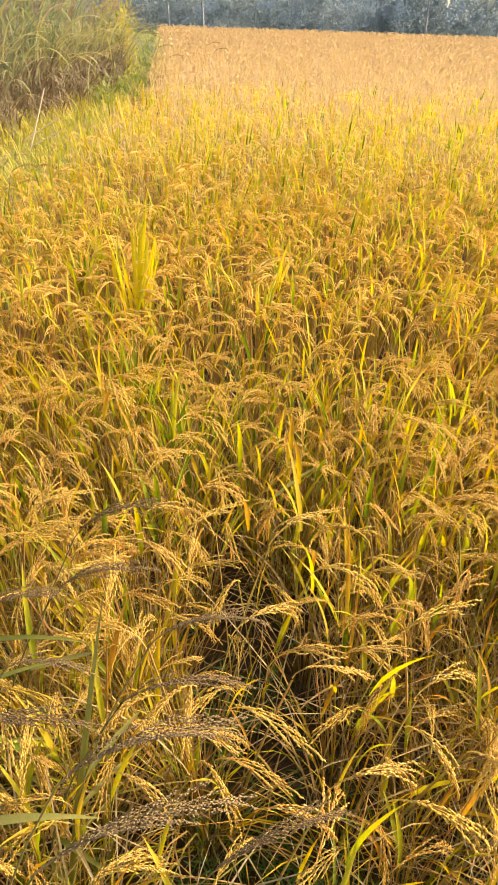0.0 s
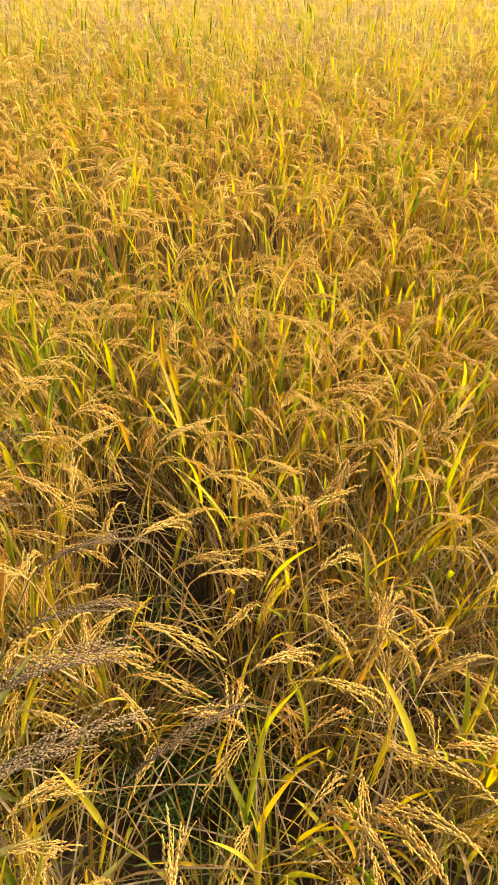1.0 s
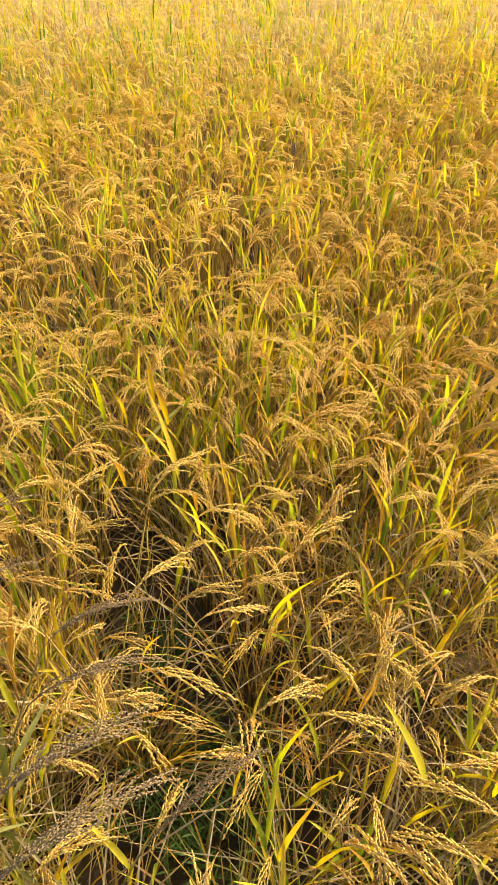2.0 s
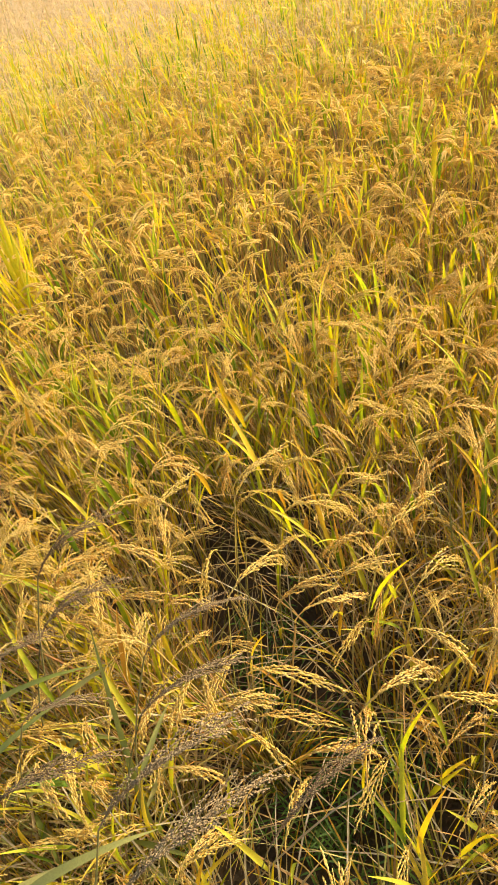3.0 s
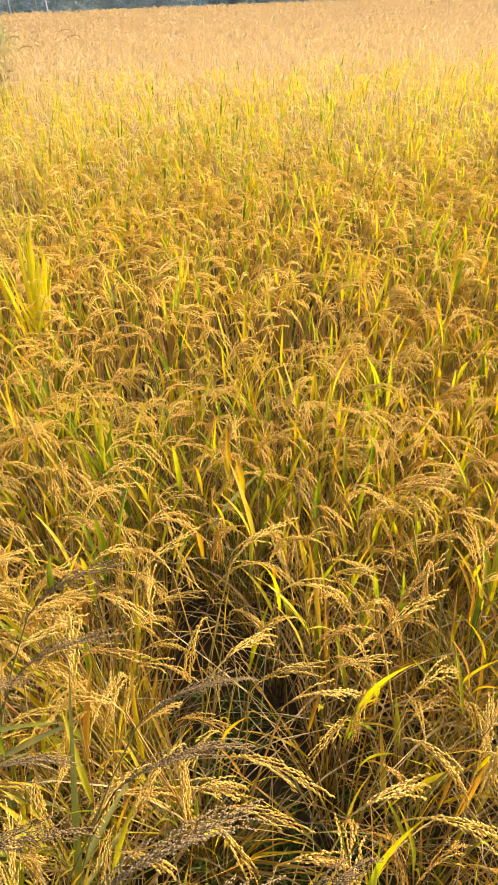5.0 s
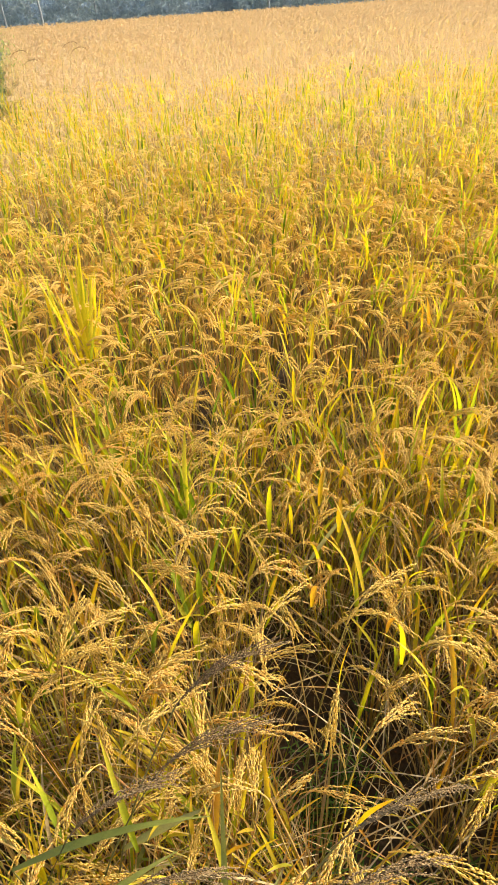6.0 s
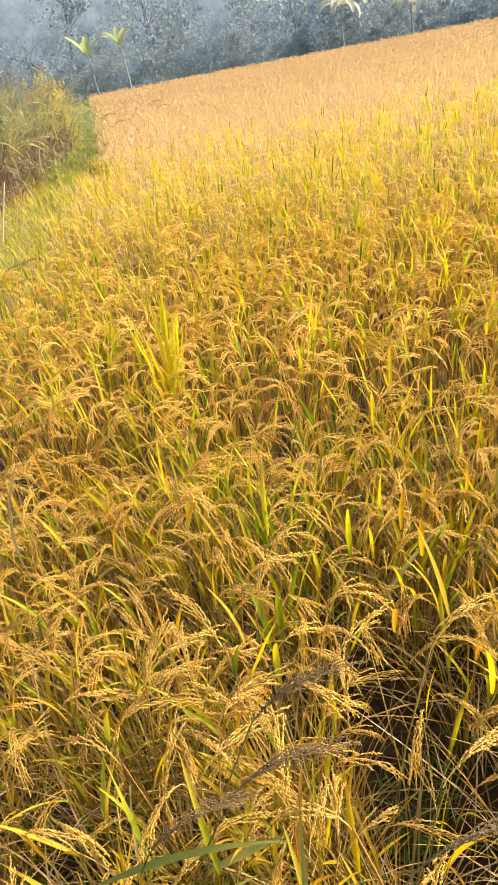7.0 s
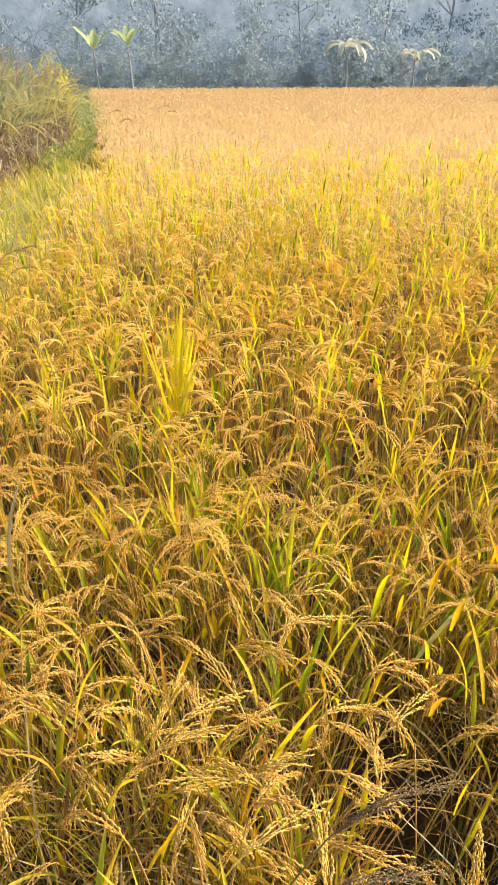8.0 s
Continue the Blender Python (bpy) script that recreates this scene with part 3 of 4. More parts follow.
GAPS = [(-0.84, 1.10), (0.02, 0.66), (0.16, 0.66), (0.02, 1.13), (0.25, 0.79), (0.07, 0.92), (-0.28, 1.87), (0.19, 0.84), (0.0, 0.78), (-0.31, 1.42), (-0.01, 1.03), (-0.03, 1.48), (0.08, 0.50)]
marked = []
for bx, by, tx, ty in MARKED_EARS + MARKED_EARS_FAR:
    az = math.atan2(ty - by, tx - bx)
    reach = math.hypot(tx - bx, ty - by)
    k = min(range(len(EARS)), key=lambda i: abs(EARS[i][1] - reach - 0.03))
    top = Vector((bx - 0.025 * math.cos(az), by - 0.025 * math.sin(az), 0.80 - EARS[k][2]))
    back = rng.uniform(0.07, 0.13)
    fx, fy = top.x - back * math.cos(az), top.y - back * math.sin(az)
    plant = thing("rice_plant", pose(fx, fy, 0), "ripe rice plant with a heavy bowed golden ear", "rice plant", "rice plants in the field")
    n = int(rng.integers(len(STEM)))
    h, o = STEMS[n]
    stem = part("stem", STEM[n], plant, pose(0, 0, 0, 0, 0, math.degrees(az)) @ Matrix.Diagonal((back / o, 1, top.z / h, 1)))
    part("panicle", EARS[k][0], plant, Matrix.Translation(top - Vector((fx, fy, 0))) @ pose(0, 0, 0, 0, 0, math.degrees(az)), via=stem)
    crowded = min((fx - gx) ** 2 + (fy - gy) ** 2 for gx, gy in GAPS) > 0.14 ** 2
    if crowded or len(marked) % 3 == 0:
        part("basal_leaves", BASAL[int(rng.integers(len(BASAL)))], plant, pose(0, 0, 0, 0, 0, float(rng.uniform(0, 360))), "straw-coloured lower leaves and sheaths")
    for _ in range(4 if crowded else 1):
        tiller(plant, rng.uniform(0, 6.28), rng.uniform(0.82, 1.0), EAR[int(rng.integers(len(EAR)))] if rng.random() < 0.7 else None, bowed(), rng.uniform(0.8, 1.0), [False], 0.03)
    marked.append(plant)
for tx, ty, bx, by in MARKED_LEAVES:
    plant = min(marked, key=lambda p: (p.location.x - bx) ** 2 + (p.location.y - by) ** 2)
    az = math.atan2(ty - by, tx - bx)
    k = int(rng.integers(len(LEAF)))
    tip = pose(0, 0, 0, 0, 0, math.degrees(az)) @ Vector(LEAF_TIP[k] * 1.15)
    part("leaf", LEAF[k], plant, Matrix.Translation(Vector((tx, ty, 0.88)) - tip - plant.location) @ pose(0, 0, 0, 0, 0, math.degrees(az)) @ Matrix.Scale(1.15, 4))
# a tuft of tall bright leaves that rises over the rest
tuft = thing("rice_plant", pose(-0.53, 2.88, 0), "tall bright yellow leafy rice tuft above its neighbours", "rice plant", "rice plants in the field")
part("basal_leaves", BASAL[0], tuft, None, "straw-coloured lower leaves and sheaths")
for k in range(20):
    az = rng.uniform(0, 6.28)
    part("leaf", LEAF_TUFT[k % 6], tuft, pose(0.05 * math.cos(az), 0.06 * math.sin(az), rng.uniform(0.46, 0.68), 0, 0, math.degrees(az)) @ Matrix.Diagonal((1.0, 1.5, rng.uniform(1.6, 2.5), 1)))
marked.append(tuft)
for x, y, n, leaf_set, label in ((0.76, 2.05, 7, "bright", "rice plant with broad bright yellow upright leaves"), (1.45, 3.02, 12, "green", "late rice plant with fresh green leaves"),
                                 (1.46, 3.24, 12, "green", "late rice plant with fresh green leaves"), (-0.27, 1.95, 12, "green", "late rice plant with fresh green leaves"),
                                 (-0.20, 1.84, 10, "green", "late rice plant with fresh green leaves"), (-0.42, 2.15, 9, "green", "late rice plant with fresh green leaves"),
                                 (-0.86, 3.15, 10, "green", "late rice plant with fresh green leaves"), (-0.25, 1.50, 7, "green", "late rice plant with fresh green leaves"),
                                 (1.30, 3.10, 10, "green", "late rice plant with fresh green leaves"), (-0.66, 2.60, 7, "green", "late rice plant with fresh green leaves")):
    plant = thing("rice_plant", pose(x, y, 0), label, "rice plant", "rice plants in the field")
    part("basal_leaves", BASAL[n % 7], plant, None, "straw-coloured lower leaves and sheaths")
    for k in range(n):
        az = rng.uniform(0, 6.28)
        me = (LEAF_BRIGHT if leaf_set == "bright" else LEAF_GREEN)[k % 6]
        part("leaf", me, plant, pose(0.04 * math.cos(az), 0.04 * math.sin(az), rng.uniform(0.40, 0.62), 0, 0, math.degrees(az)) @ Matrix.Diagonal((1.0, 1.15, rng.uniform(1.0, 1.4), 1)))
    for _ in range(2):
        tiller(plant, rng.uniform(0, 6.28), 0.95, EAR[int(rng.integers(len(EAR)))], bowed(), 0.9, [], 0.02)
    marked.append(plant)


def unmarked(x, y):
    free = near_patch(x, y)
    for p in marked:
        free &= (x - p.location.x) ** 2 + (y - p.location.y) ** 2 > 0.095 ** 2
    for gx, gy in GAPS:
        free &= (x - gx) ** 2 + (y - gy) ** 2 > 0.125 ** 2
    return free


px, py = spots(-2.2, 2.4, 0.2, NEAR_END + 0.2, 0.17, unmarked)
LABELS = ["golden ripe rice plant with drooping ears on damp soil", "ripe rice plant with yellow-green upright leaves and heavy ears",
          "yellowing rice plant with bowed grain ears among its neighbours"]
pools = {"by the path": [], "further in": [], "last": []}
for i, (x, y) in enumerate(zip(px, py)):
    x, y = float(x), float(y)
    where = "by the path" if y < 1.15 else "further in" if y < 1.9 else "last"
    pool = pools[where]
    if len(pool) < 12:
        if where == "by the path":
            pool.append(rice_plant(x, y, int(rng.integers(7, 10)), EAR, LABELS[i % 3], bearing=0.55, ear_size=0.88))
        else:
            pool.append(rice_plant(x, y, int(rng.integers(8, 10)), EAR if where == "further in" else EAR_THIN, LABELS[i % 3]))
    else:
        s = float(rng.uniform(0.9, 1.08))
        ob = copy_thing(pool[int(rng.integers(12))], pose(x, y, 0, 0, 0, float(rng.uniform(-40, 40))))
        ob.scale = (s, s, s * float(rng.uniform(0.95, 1.05)))


def hill(level, ears, leaves, leaf_n, wide, stems, long=1.0):
    """A whole rice hill for the crop beyond the nearest plants: ears, upright leaves and stems, plainer with each level."""
    g = Geo()
    for i in range(ears):
        az, r, h = rng.uniform(0, 6.28), rng.uniform(0.02, 0.13), rng.uniform(0.56, 0.71)
        at = (r * math.cos(az), r * math.sin(az), h)
        if level < 4:
            panicle_geo(rng.uniform(0.14, 0.20), rng.uniform(4, 26), rng.uniform(80, 155), {1: 7, 2: 5, 3: 4}[level], 0.0115, level, g, bowed(1.4), at, 0)
        else:
            p = arc(rng.uniform(0.15, 0.22), 10, 120, 3)
            g.ribbon(spin(p, bowed(1.4), at), [0.014, 0.026, 0.010], (rng.normal(), rng.normal(), 0.1), slot=0)
    for i in range(leaves):
        az, r, h = rng.uniform(0, 6.28), rng.uniform(0.0, 0.10), rng.uniform(0.50, 0.68)
        leaf_geo(rng.uniform(0.12, 0.22) * long, rng.uniform(0.009, 0.0145) * wide, rng.uniform(2, 24), rng.uniform(0, 40), leaf_n, g, az, (r * math.cos(az), r * math.sin(az), h), 3 if rng.random() < 0.6 else 1, 0.0 if level > 1 else 0.2, twist=rng.normal(0, 0.6))
    for i in range(stems):
        az = rng.uniform(0, 6.28)
        p = np.array([[0, 0, 0], [0.1 * math.cos(az), 0.1 * math.sin(az), 0.62]])
        g.ribbon(p, [0.007 * wide, 0.004 * wide], (-math.sin(az), math.cos(az), 0), slot=2)
    return g.arrays()


def rice_stuff(label, templates, x, y, lo=0.9, hi=1.1, grain=M_GRAIN_FIELD, leaf=M_LEAF, bright=M_LEAF_BRIGHT):
    n = len(x)
    size = rng.uniform(lo, hi, n)
    arrays = sown(templates, rng.integers(len(templates), size=n), x, y, rng.normal(0, 0.6, n), size, 0.0, size * rng.uniform(0.94, 1.06, n))
    ob = new("rice_field", array_mesh("rice_field", arrays, [grain, leaf, M_STEM, bright]))
    return tagged(ob, label, "rice", kind="stuff")


def seen(x, y):
    return (x > edge(y)) & (x < 1.9 + 0.60 * y)


def thinning(y, start, end):
    """Picks all before start, none past end and ever fewer in between."""
    return rng.random(y.shape) > (y - start) / (end - start)


def beside(x, y):
    return seen(x, y) & ((y > 0.3) | (x > 0.9)) & ~near_patch(x, y)


x0, y0 = spots(-2.2, 5.8, -0.4, 6.6, 0.172, beside)
fine = thinning(y0, 4.2, 6.2)
aside = x0 > 0.8 + 0.68 * np.maximum(y0, 0.0)
rice_stuff("dense golden ripe rice just beyond the nearest plants", [hill(1, 8, 7, 4, 1.05, 14) for _ in range(14)], x0[fine & ~aside], y0[fine & ~aside])
rice_stuff("golden ripe rice at the side of the field", [hill(4, 9, 5, 3, 1.2, 2) for _ in range(8)], x0[aside], y0[aside])
x1, y1 = spots(-2.6, 9.4, 4.2, 12, 0.185, lambda x, y: seen(x, y) & (x < 0.8 + 0.68 * y) & thinning(y, 8.0, 12.0))
near_end = thinning(y1, 4.2, 6.2)
x1, y1 = x1[~near_end], y1[~near_end]
# the other hills take the haze-paled grain, more of them with distance
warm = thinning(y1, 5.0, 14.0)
UPRIGHT = [hill(2, 8, 6, 4, 1.05, 6) for _ in range(14)]
rice_stuff("dense golden ripe rice with upright yellow leaves", UPRIGHT, x1[warm], y1[warm])
rice_stuff("dense ripe rice with upright leaves, distance haze in its colour", UPRIGHT, x1[~warm], y1[~warm], grain=M_GRAIN_HAZED, bright=M_LEAF_HAZED)
x2, y2 = spots(-4.2, 17.5, 8.0, 27, 0.24, lambda x, y: seen(x, y) & thinning(y, 12.0, 27.0))
near_end = thinning(y2, 8.0, 12.0)
x2, y2 = x2[~near_end], y2[~near_end]
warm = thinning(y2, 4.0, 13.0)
MIDDLE = [hill(3, 9, 3, 3, 1.2, 2) for _ in range(14)]
rice_stuff("golden ripe rice across the middle of the field", MIDDLE, x2[warm], y2[warm], bright=M_LEAF_HAZED)
rice_stuff("golden rice towards the far end of the field, haze in its colour", MIDDLE, x2[~warm], y2[~warm], 0.9, 1.1, M_GRAIN_HAZED, M_LEAF_HAZED, M_LEAF_HAZED)
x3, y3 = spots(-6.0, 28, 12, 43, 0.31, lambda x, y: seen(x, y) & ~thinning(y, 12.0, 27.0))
rice_stuff("hazy orange-gold ripe rice at the far end", [hill(4, 11, 1, 2, 1.2, 0, 0.8) for _ in range(8)], x3, y3, 0.96, 1.04, M_GRAIN_HAZED, M_LEAF_HAZED, M_LEAF_HAZED)
x4, y4 = spots(1.5, 14, -3, 18, 0.27, lambda x, y: ~seen(x, y) & (x > 1.5) & ((y > -0.3) | (x > 2.6)))
rice_stuff("golden ripe rice beside the path", [hill(4, 10, 4, 2, 1.5, 3) for _ in range(8)], x4, y4, 0.92, 1.08)

# filler sheet under the far and side rice, in the haze-paled tone
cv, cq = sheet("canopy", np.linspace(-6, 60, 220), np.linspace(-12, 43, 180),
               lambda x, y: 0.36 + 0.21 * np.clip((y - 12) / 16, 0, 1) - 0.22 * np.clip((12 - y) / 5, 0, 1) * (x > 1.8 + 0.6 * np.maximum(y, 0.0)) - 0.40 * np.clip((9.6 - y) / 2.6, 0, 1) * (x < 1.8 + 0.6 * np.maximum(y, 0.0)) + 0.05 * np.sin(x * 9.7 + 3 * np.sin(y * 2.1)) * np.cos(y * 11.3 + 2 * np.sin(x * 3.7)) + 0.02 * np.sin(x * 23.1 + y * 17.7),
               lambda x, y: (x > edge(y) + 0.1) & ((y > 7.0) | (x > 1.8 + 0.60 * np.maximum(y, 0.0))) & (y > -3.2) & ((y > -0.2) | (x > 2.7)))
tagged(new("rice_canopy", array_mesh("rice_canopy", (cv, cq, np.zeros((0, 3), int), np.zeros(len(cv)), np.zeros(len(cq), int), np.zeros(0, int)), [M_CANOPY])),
       "closed top of the ripe golden rice crop", "rice", kind="stuff")

# dead straw between the plants
g = Geo()
for _ in range(3200):
    y = rng.uniform(0.3, 1.0) + 3.0 * rng.random() ** 1.8
    x = rng.uniform(-0.7 - 0.45 * y, 0.7 + 0.45 * y)
    if x > -1.6 and (rng.random() < 0.22 or min((x - gx) ** 2 + (y - gy) ** 2 for gx, gy in GAPS) > 0.025):
        az = rng.uniform(0, 6.28)
        leaf_geo(rng.uniform(0.2, 0.5), rng.uniform(0.0018, 0.0048), rng.uniform(5, 70), rng.uniform(10, 100), 6, g, az, (x, y, rng.uniform(0.01, 0.40)), int(rng.integers(3)), 0.0)
tagged(new("straw_litter", g.mesh("straw_litter", M_STRAW, M_STEM, M_STRAW_PALE)), "thin pale dead rice straw tangled between the plants", "straw", kind="stuff")

# ---- grassy bank and reed thicket ----
g = Geo()
for _ in range(9000):
    y = 2.5 + 26 * rng.random() ** 1.4
    e = float(edge(y))
    x = e - rng.uniform(-0.05, 1.9)
    leaf_geo(rng.uniform(0.10, 0.30) * (1.7 if rng.random() < 0.2 else 1), rng.uniform(0.006, 0.013) * (1 + y / 12), rng.uniform(5, 40), rng.uniform(20, 110), 4, g, rng.uniform(0, 6.28), (x, y, float(ground_height(x, y))), 0, 0.0)
for _ in range(8000):
    x, y = rng.uniform(-1.6, 1.4), rng.uniform(-0.8, 0.3)
    if rng.random() < 0.6:
        x, y = rng.uniform(-9, 3), rng.uniform(-6, 3)
        if y > -0.4 and x > -1.7:
            continue
    leaf_geo(rng.uniform(0.10, 0.35), rng.uniform(0.004, 0.009), rng.uniform(5, 40), rng.uniform(20, 110), 4, g, rng.uniform(0, 6.28), (x, y, float(ground_height(x, y))), 0, 0.0)
tagged(new("bank_grass", g.mesh("bank_grass", M_GRASS)), "short green and yellow grass on the field bank", "grass", kind="stuff")


def reed_clump(x, y, tall, blades, spread, label, dry=0.35, showy=0, toward=-0.3):
    """Tall grass: thin leaves all through, long leaves coloured as sunlit that arch over its front, and a dry skirt."""
    clump = thing("reed_clump", pose(x, y, float(ground_height(np.array(x), np.array(y)))), label, "tall grass", "reed thicket on the bank")
    live, dead = Geo(), Geo()
    for _ in range(blades):
        az = toward + rng.normal(0, 1.5)
        r = spread * math.sqrt(rng.random())
        a2 = rng.uniform(0, 6.28)
        at = (r * math.cos(a2), r * math.sin(a2), 0)
        if rng.random() < dry:
            leaf_geo(tall * rng.uniform(0.3, 0.6), rng.uniform(0.014, 0.032), rng.uniform(5, 60), rng.uniform(60, 150), 7, dead, az, (at[0], at[1], rng.uniform(0, 0.38) * tall), 0, 0.0, 1.5)
        else:
            up = rng.uniform(0.1, 0.75) * tall
            leaf_geo(min(1.1, (tall * 1.15 - up)) * rng.uniform(0.6, 1.1), rng.uniform(0.018, 0.040), rng.uniform(3, 45), rng.uniform(40, 130), 8, live, az, (at[0], at[1], up), 0, 0.0, 1.6, rng.normal(0, 0.8))
    for _ in range(max(2, blades // 60)):
        az, r = rng.uniform(0, 6.28), spread * rng.random()
        at = (r * math.cos(az), r * math.sin(az), tall * 0.55)
        p = spin(arc(tall * 0.5, 5, 35, 6), toward + rng.normal(0, 0.6), at)
        plume = Geo()
        plume.tube(p, np.linspace(0.006, 0.003, 6), 3)
        for k in range(34):
            q = p[3] + (p[5] - p[3]) * rng.random()
            leaf_geo(rng.uniform(0.06, 0.15), 0.009, 20, 90, 3, plume, toward + rng.normal(0, 1.2), tuple(q), 0, 0.0)
        part("plume", plume.mesh("plume", M_PLUME), clump, None, "faded pinkish seed plume")
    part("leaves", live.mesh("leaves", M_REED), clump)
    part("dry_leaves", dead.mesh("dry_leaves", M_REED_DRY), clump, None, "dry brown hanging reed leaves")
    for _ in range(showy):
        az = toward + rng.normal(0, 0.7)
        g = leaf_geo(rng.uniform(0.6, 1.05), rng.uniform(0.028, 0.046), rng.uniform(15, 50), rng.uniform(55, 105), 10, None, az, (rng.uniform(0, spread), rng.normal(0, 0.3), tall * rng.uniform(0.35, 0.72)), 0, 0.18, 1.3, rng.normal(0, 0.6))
        part("long_leaf", g.mesh("long_leaf", M_REED_LIT), clump, None, "long arching reed leaf in a sunlit yellow-green")
    return clump


for i in range(13):
    y = 8.2 + 0.72 * i
    e = -3.30 + 0.11 * (y - 10) - 0.45 - (0.25 * (y - 15.5) if y > 15.5 else 0)
    for row in range(3):
        reed_clump(float(e - 0.85 * row + rng.normal(0, 0.12)), float(y + rng.normal(0, 0.25)), float(rng.uniform(1.35, 1.8) + 0.22 * row), (190, 130, 70)[row], 0.45,
                   "tall grey-green reed grass with arching leaves and dry brown skirts", (0.72, 0.25, 0.2)[row], (11, 5, 0)[row])


def shrub(x, y, tall, wide, leaves, label, lean=(2, 25), bend=(5, 45)):
    b = thing("shrub", pose(x, y, float(ground_height(np.array(x), np.array(y)))), label, "shrub", "shrubs on the bank")
    tips = []
    for k in range(12):
        p = spin(arc(tall * rng.uniform(0.7, 1.05), rng.uniform(*lean), rng.uniform(*bend), 7), rng.uniform(0, 6.28), (rng.normal(0, 0.08), rng.normal(0, 0.08), 0))
        g = Geo()
        g.tube(p, np.linspace(0.014, 0.004, 7), 4)
        tips.append(p)
        part("branch", g.mesh("branch", M_BARK_HAZED), b)
    g = Geo()
    for k in range(leaves):
        p = tips[int(rng.integers(12))]
        q = p[int(rng.integers(1, 7))] + rng.normal(0, 0.10 * wide, 3)
        leaf_geo(rng.uniform(0.08, 0.16), rng.uniform(0.02, 0.038), rng.uniform(20, 80), rng.uniform(20, 90), 4, g, rng.uniform(0, 6.28), (q[0], q[1], max(0.05, q[2])), 0, 0.0)
    part("foliage", g.mesh("foliage", M_SHRUB if tall > 1 else M_BUSH), b)
    return b


for x, y, tall in ((-2.95, 16.1, 1.55), (-3.15, 16.9, 1.8)):
    shrub(x, y, tall, 1.0, 1700, "slim yellow-green sunlit shrub at the end of the reeds", (1, 9), (2, 16))
for x, y, tall in ((-2.62, 13.9, 0.26), (-2.52, 14.9, 0.34), (-2.50, 15.8, 0.5), (-2.42, 16.8, 0.6), (-2.75, 12.9, 0.22), (-2.6, 18.0, 0.7), (-2.95, 19.6, 0.8), (-3.05, 21.2, 0.9), (-3.5, 23.5, 1.0), (-4.0, 27.0, 1.0)):
    shrub(x, y, tall, 1.3, 420, "low leafy green weed on the bank")

# broken pale reed stalks at the foot of the thicket
for x, y, lean, az, ll in ((-2.75, 8.3, 25, 40, 0.8), (-2.95, 8.0, 30, 160, 0.6), (-3.0, 8.4, 70, 10, 0.7), (-3.2, 8.2, 75, 330, 0.8), (-3.1, 8.6, 60, 20, 0.8)):
    g = Geo()
    g.tube(spin(arc(ll, lean, rng.uniform(-8, 12), 6), radians(az)), np.linspace(0.011, 0.007, 6), 6)
    ob = new("reed_stalk", g.mesh("reed_stalk", M_PALE_STALK))
    ob.location = (x, y, 0.2)
    tagged(ob, "broken pale dry reed stalk on the bank", "reed stalk", "broken reed stalks")

# ---- far trees ----
def tree(x, y, tall, wide, clumps, leaves, label):
    t = thing("tree", pose(x, y, 0), label, "tree", "far tree line")
    g = Geo()
    lean = rng.normal(0, 0.05, 2)
    s = np.linspace(0, 1, 7)
    trunk = np.stack([lean[0] * tall * s + 0.12 * np.sin(3 * s), lean[1] * tall * s, tall * 0.8 * s], 1)
    g.tube(trunk, np.linspace(0.09, 0.02, 7) * tall / 8, 7)
    ends = []
    for k in range(9):
        f = rng.uniform(0.2, 0.95)
        p0 = trunk[int(f * 6)]
        az = rng.uniform(0, 6.28)
        limb = spin(arc(wide * rng.uniform(0.5, 1.0), rng.uniform(25, 60), rng.uniform(-20, 50), 5), az, tuple(p0))
        g.tube(limb, np.linspace(0.028, 0.010, 5) * tall / 8, 5)
        ends += [limb[2], limb[3], limb[4]]
    part("trunk", g.mesh("trunk", M_BARK_HAZED), t)
    ends = np.array(ends)
    heart = ends[rng.integers(len(ends), size=clumps)] + rng.normal(0, 0.16 * wide, (clumps, 3))
    low = rng.random(clumps) < 0.4
    heart[low, 2] *= rng.uniform(0.1, 0.7, low.sum())
    heart[:, 2] = np.maximum(heart[:, 2], 0.3)
    bulk = rng.uniform(0.22, 0.42, clumps) * wide * 0.55
    which = np.repeat(np.arange(clumps), leaves // clumps)
    n = len(which)
    way = rng.normal(0, 1, (n, 3))
    way[:, 2] += 0.35
    way /= np.linalg.norm(way, axis=1, keepdims=True)
    c = heart[which] + way * (bulk[which] * rng.uniform(0.15, 1.25, n))[:, None] * np.array([1.15, 1.15, 0.8])
    c[:, 2] = np.maximum(c[:, 2], 0.1)
    size = rng.uniform(0.045, 0.10, n)[:, None] * (tall / 4) ** 0.35
    facing = way * 0.4 + rng.normal(0, 0.8, (n, 3))
    u = np.cross(facing, rng.normal(0, 1, (n, 3)))
    u /= np.linalg.norm(u, axis=1, keepdims=True)
    w = np.cross(u, facing)
    w /= np.linalg.norm(w, axis=1, keepdims=True)
    v = np.stack([c - u * size, c + w * size * 0.55, c + u * size, c - w * size * 0.55], 1).reshape(-1, 3)
    crown = Geo()
    crown.add(v, np.tile([0, 0.5, 1, 0.5], n), quads=np.arange(4 * n).reshape(-1, 4))
    part("crown", crown.mesh("crown", M_TREE_HAZED), t)
    return t


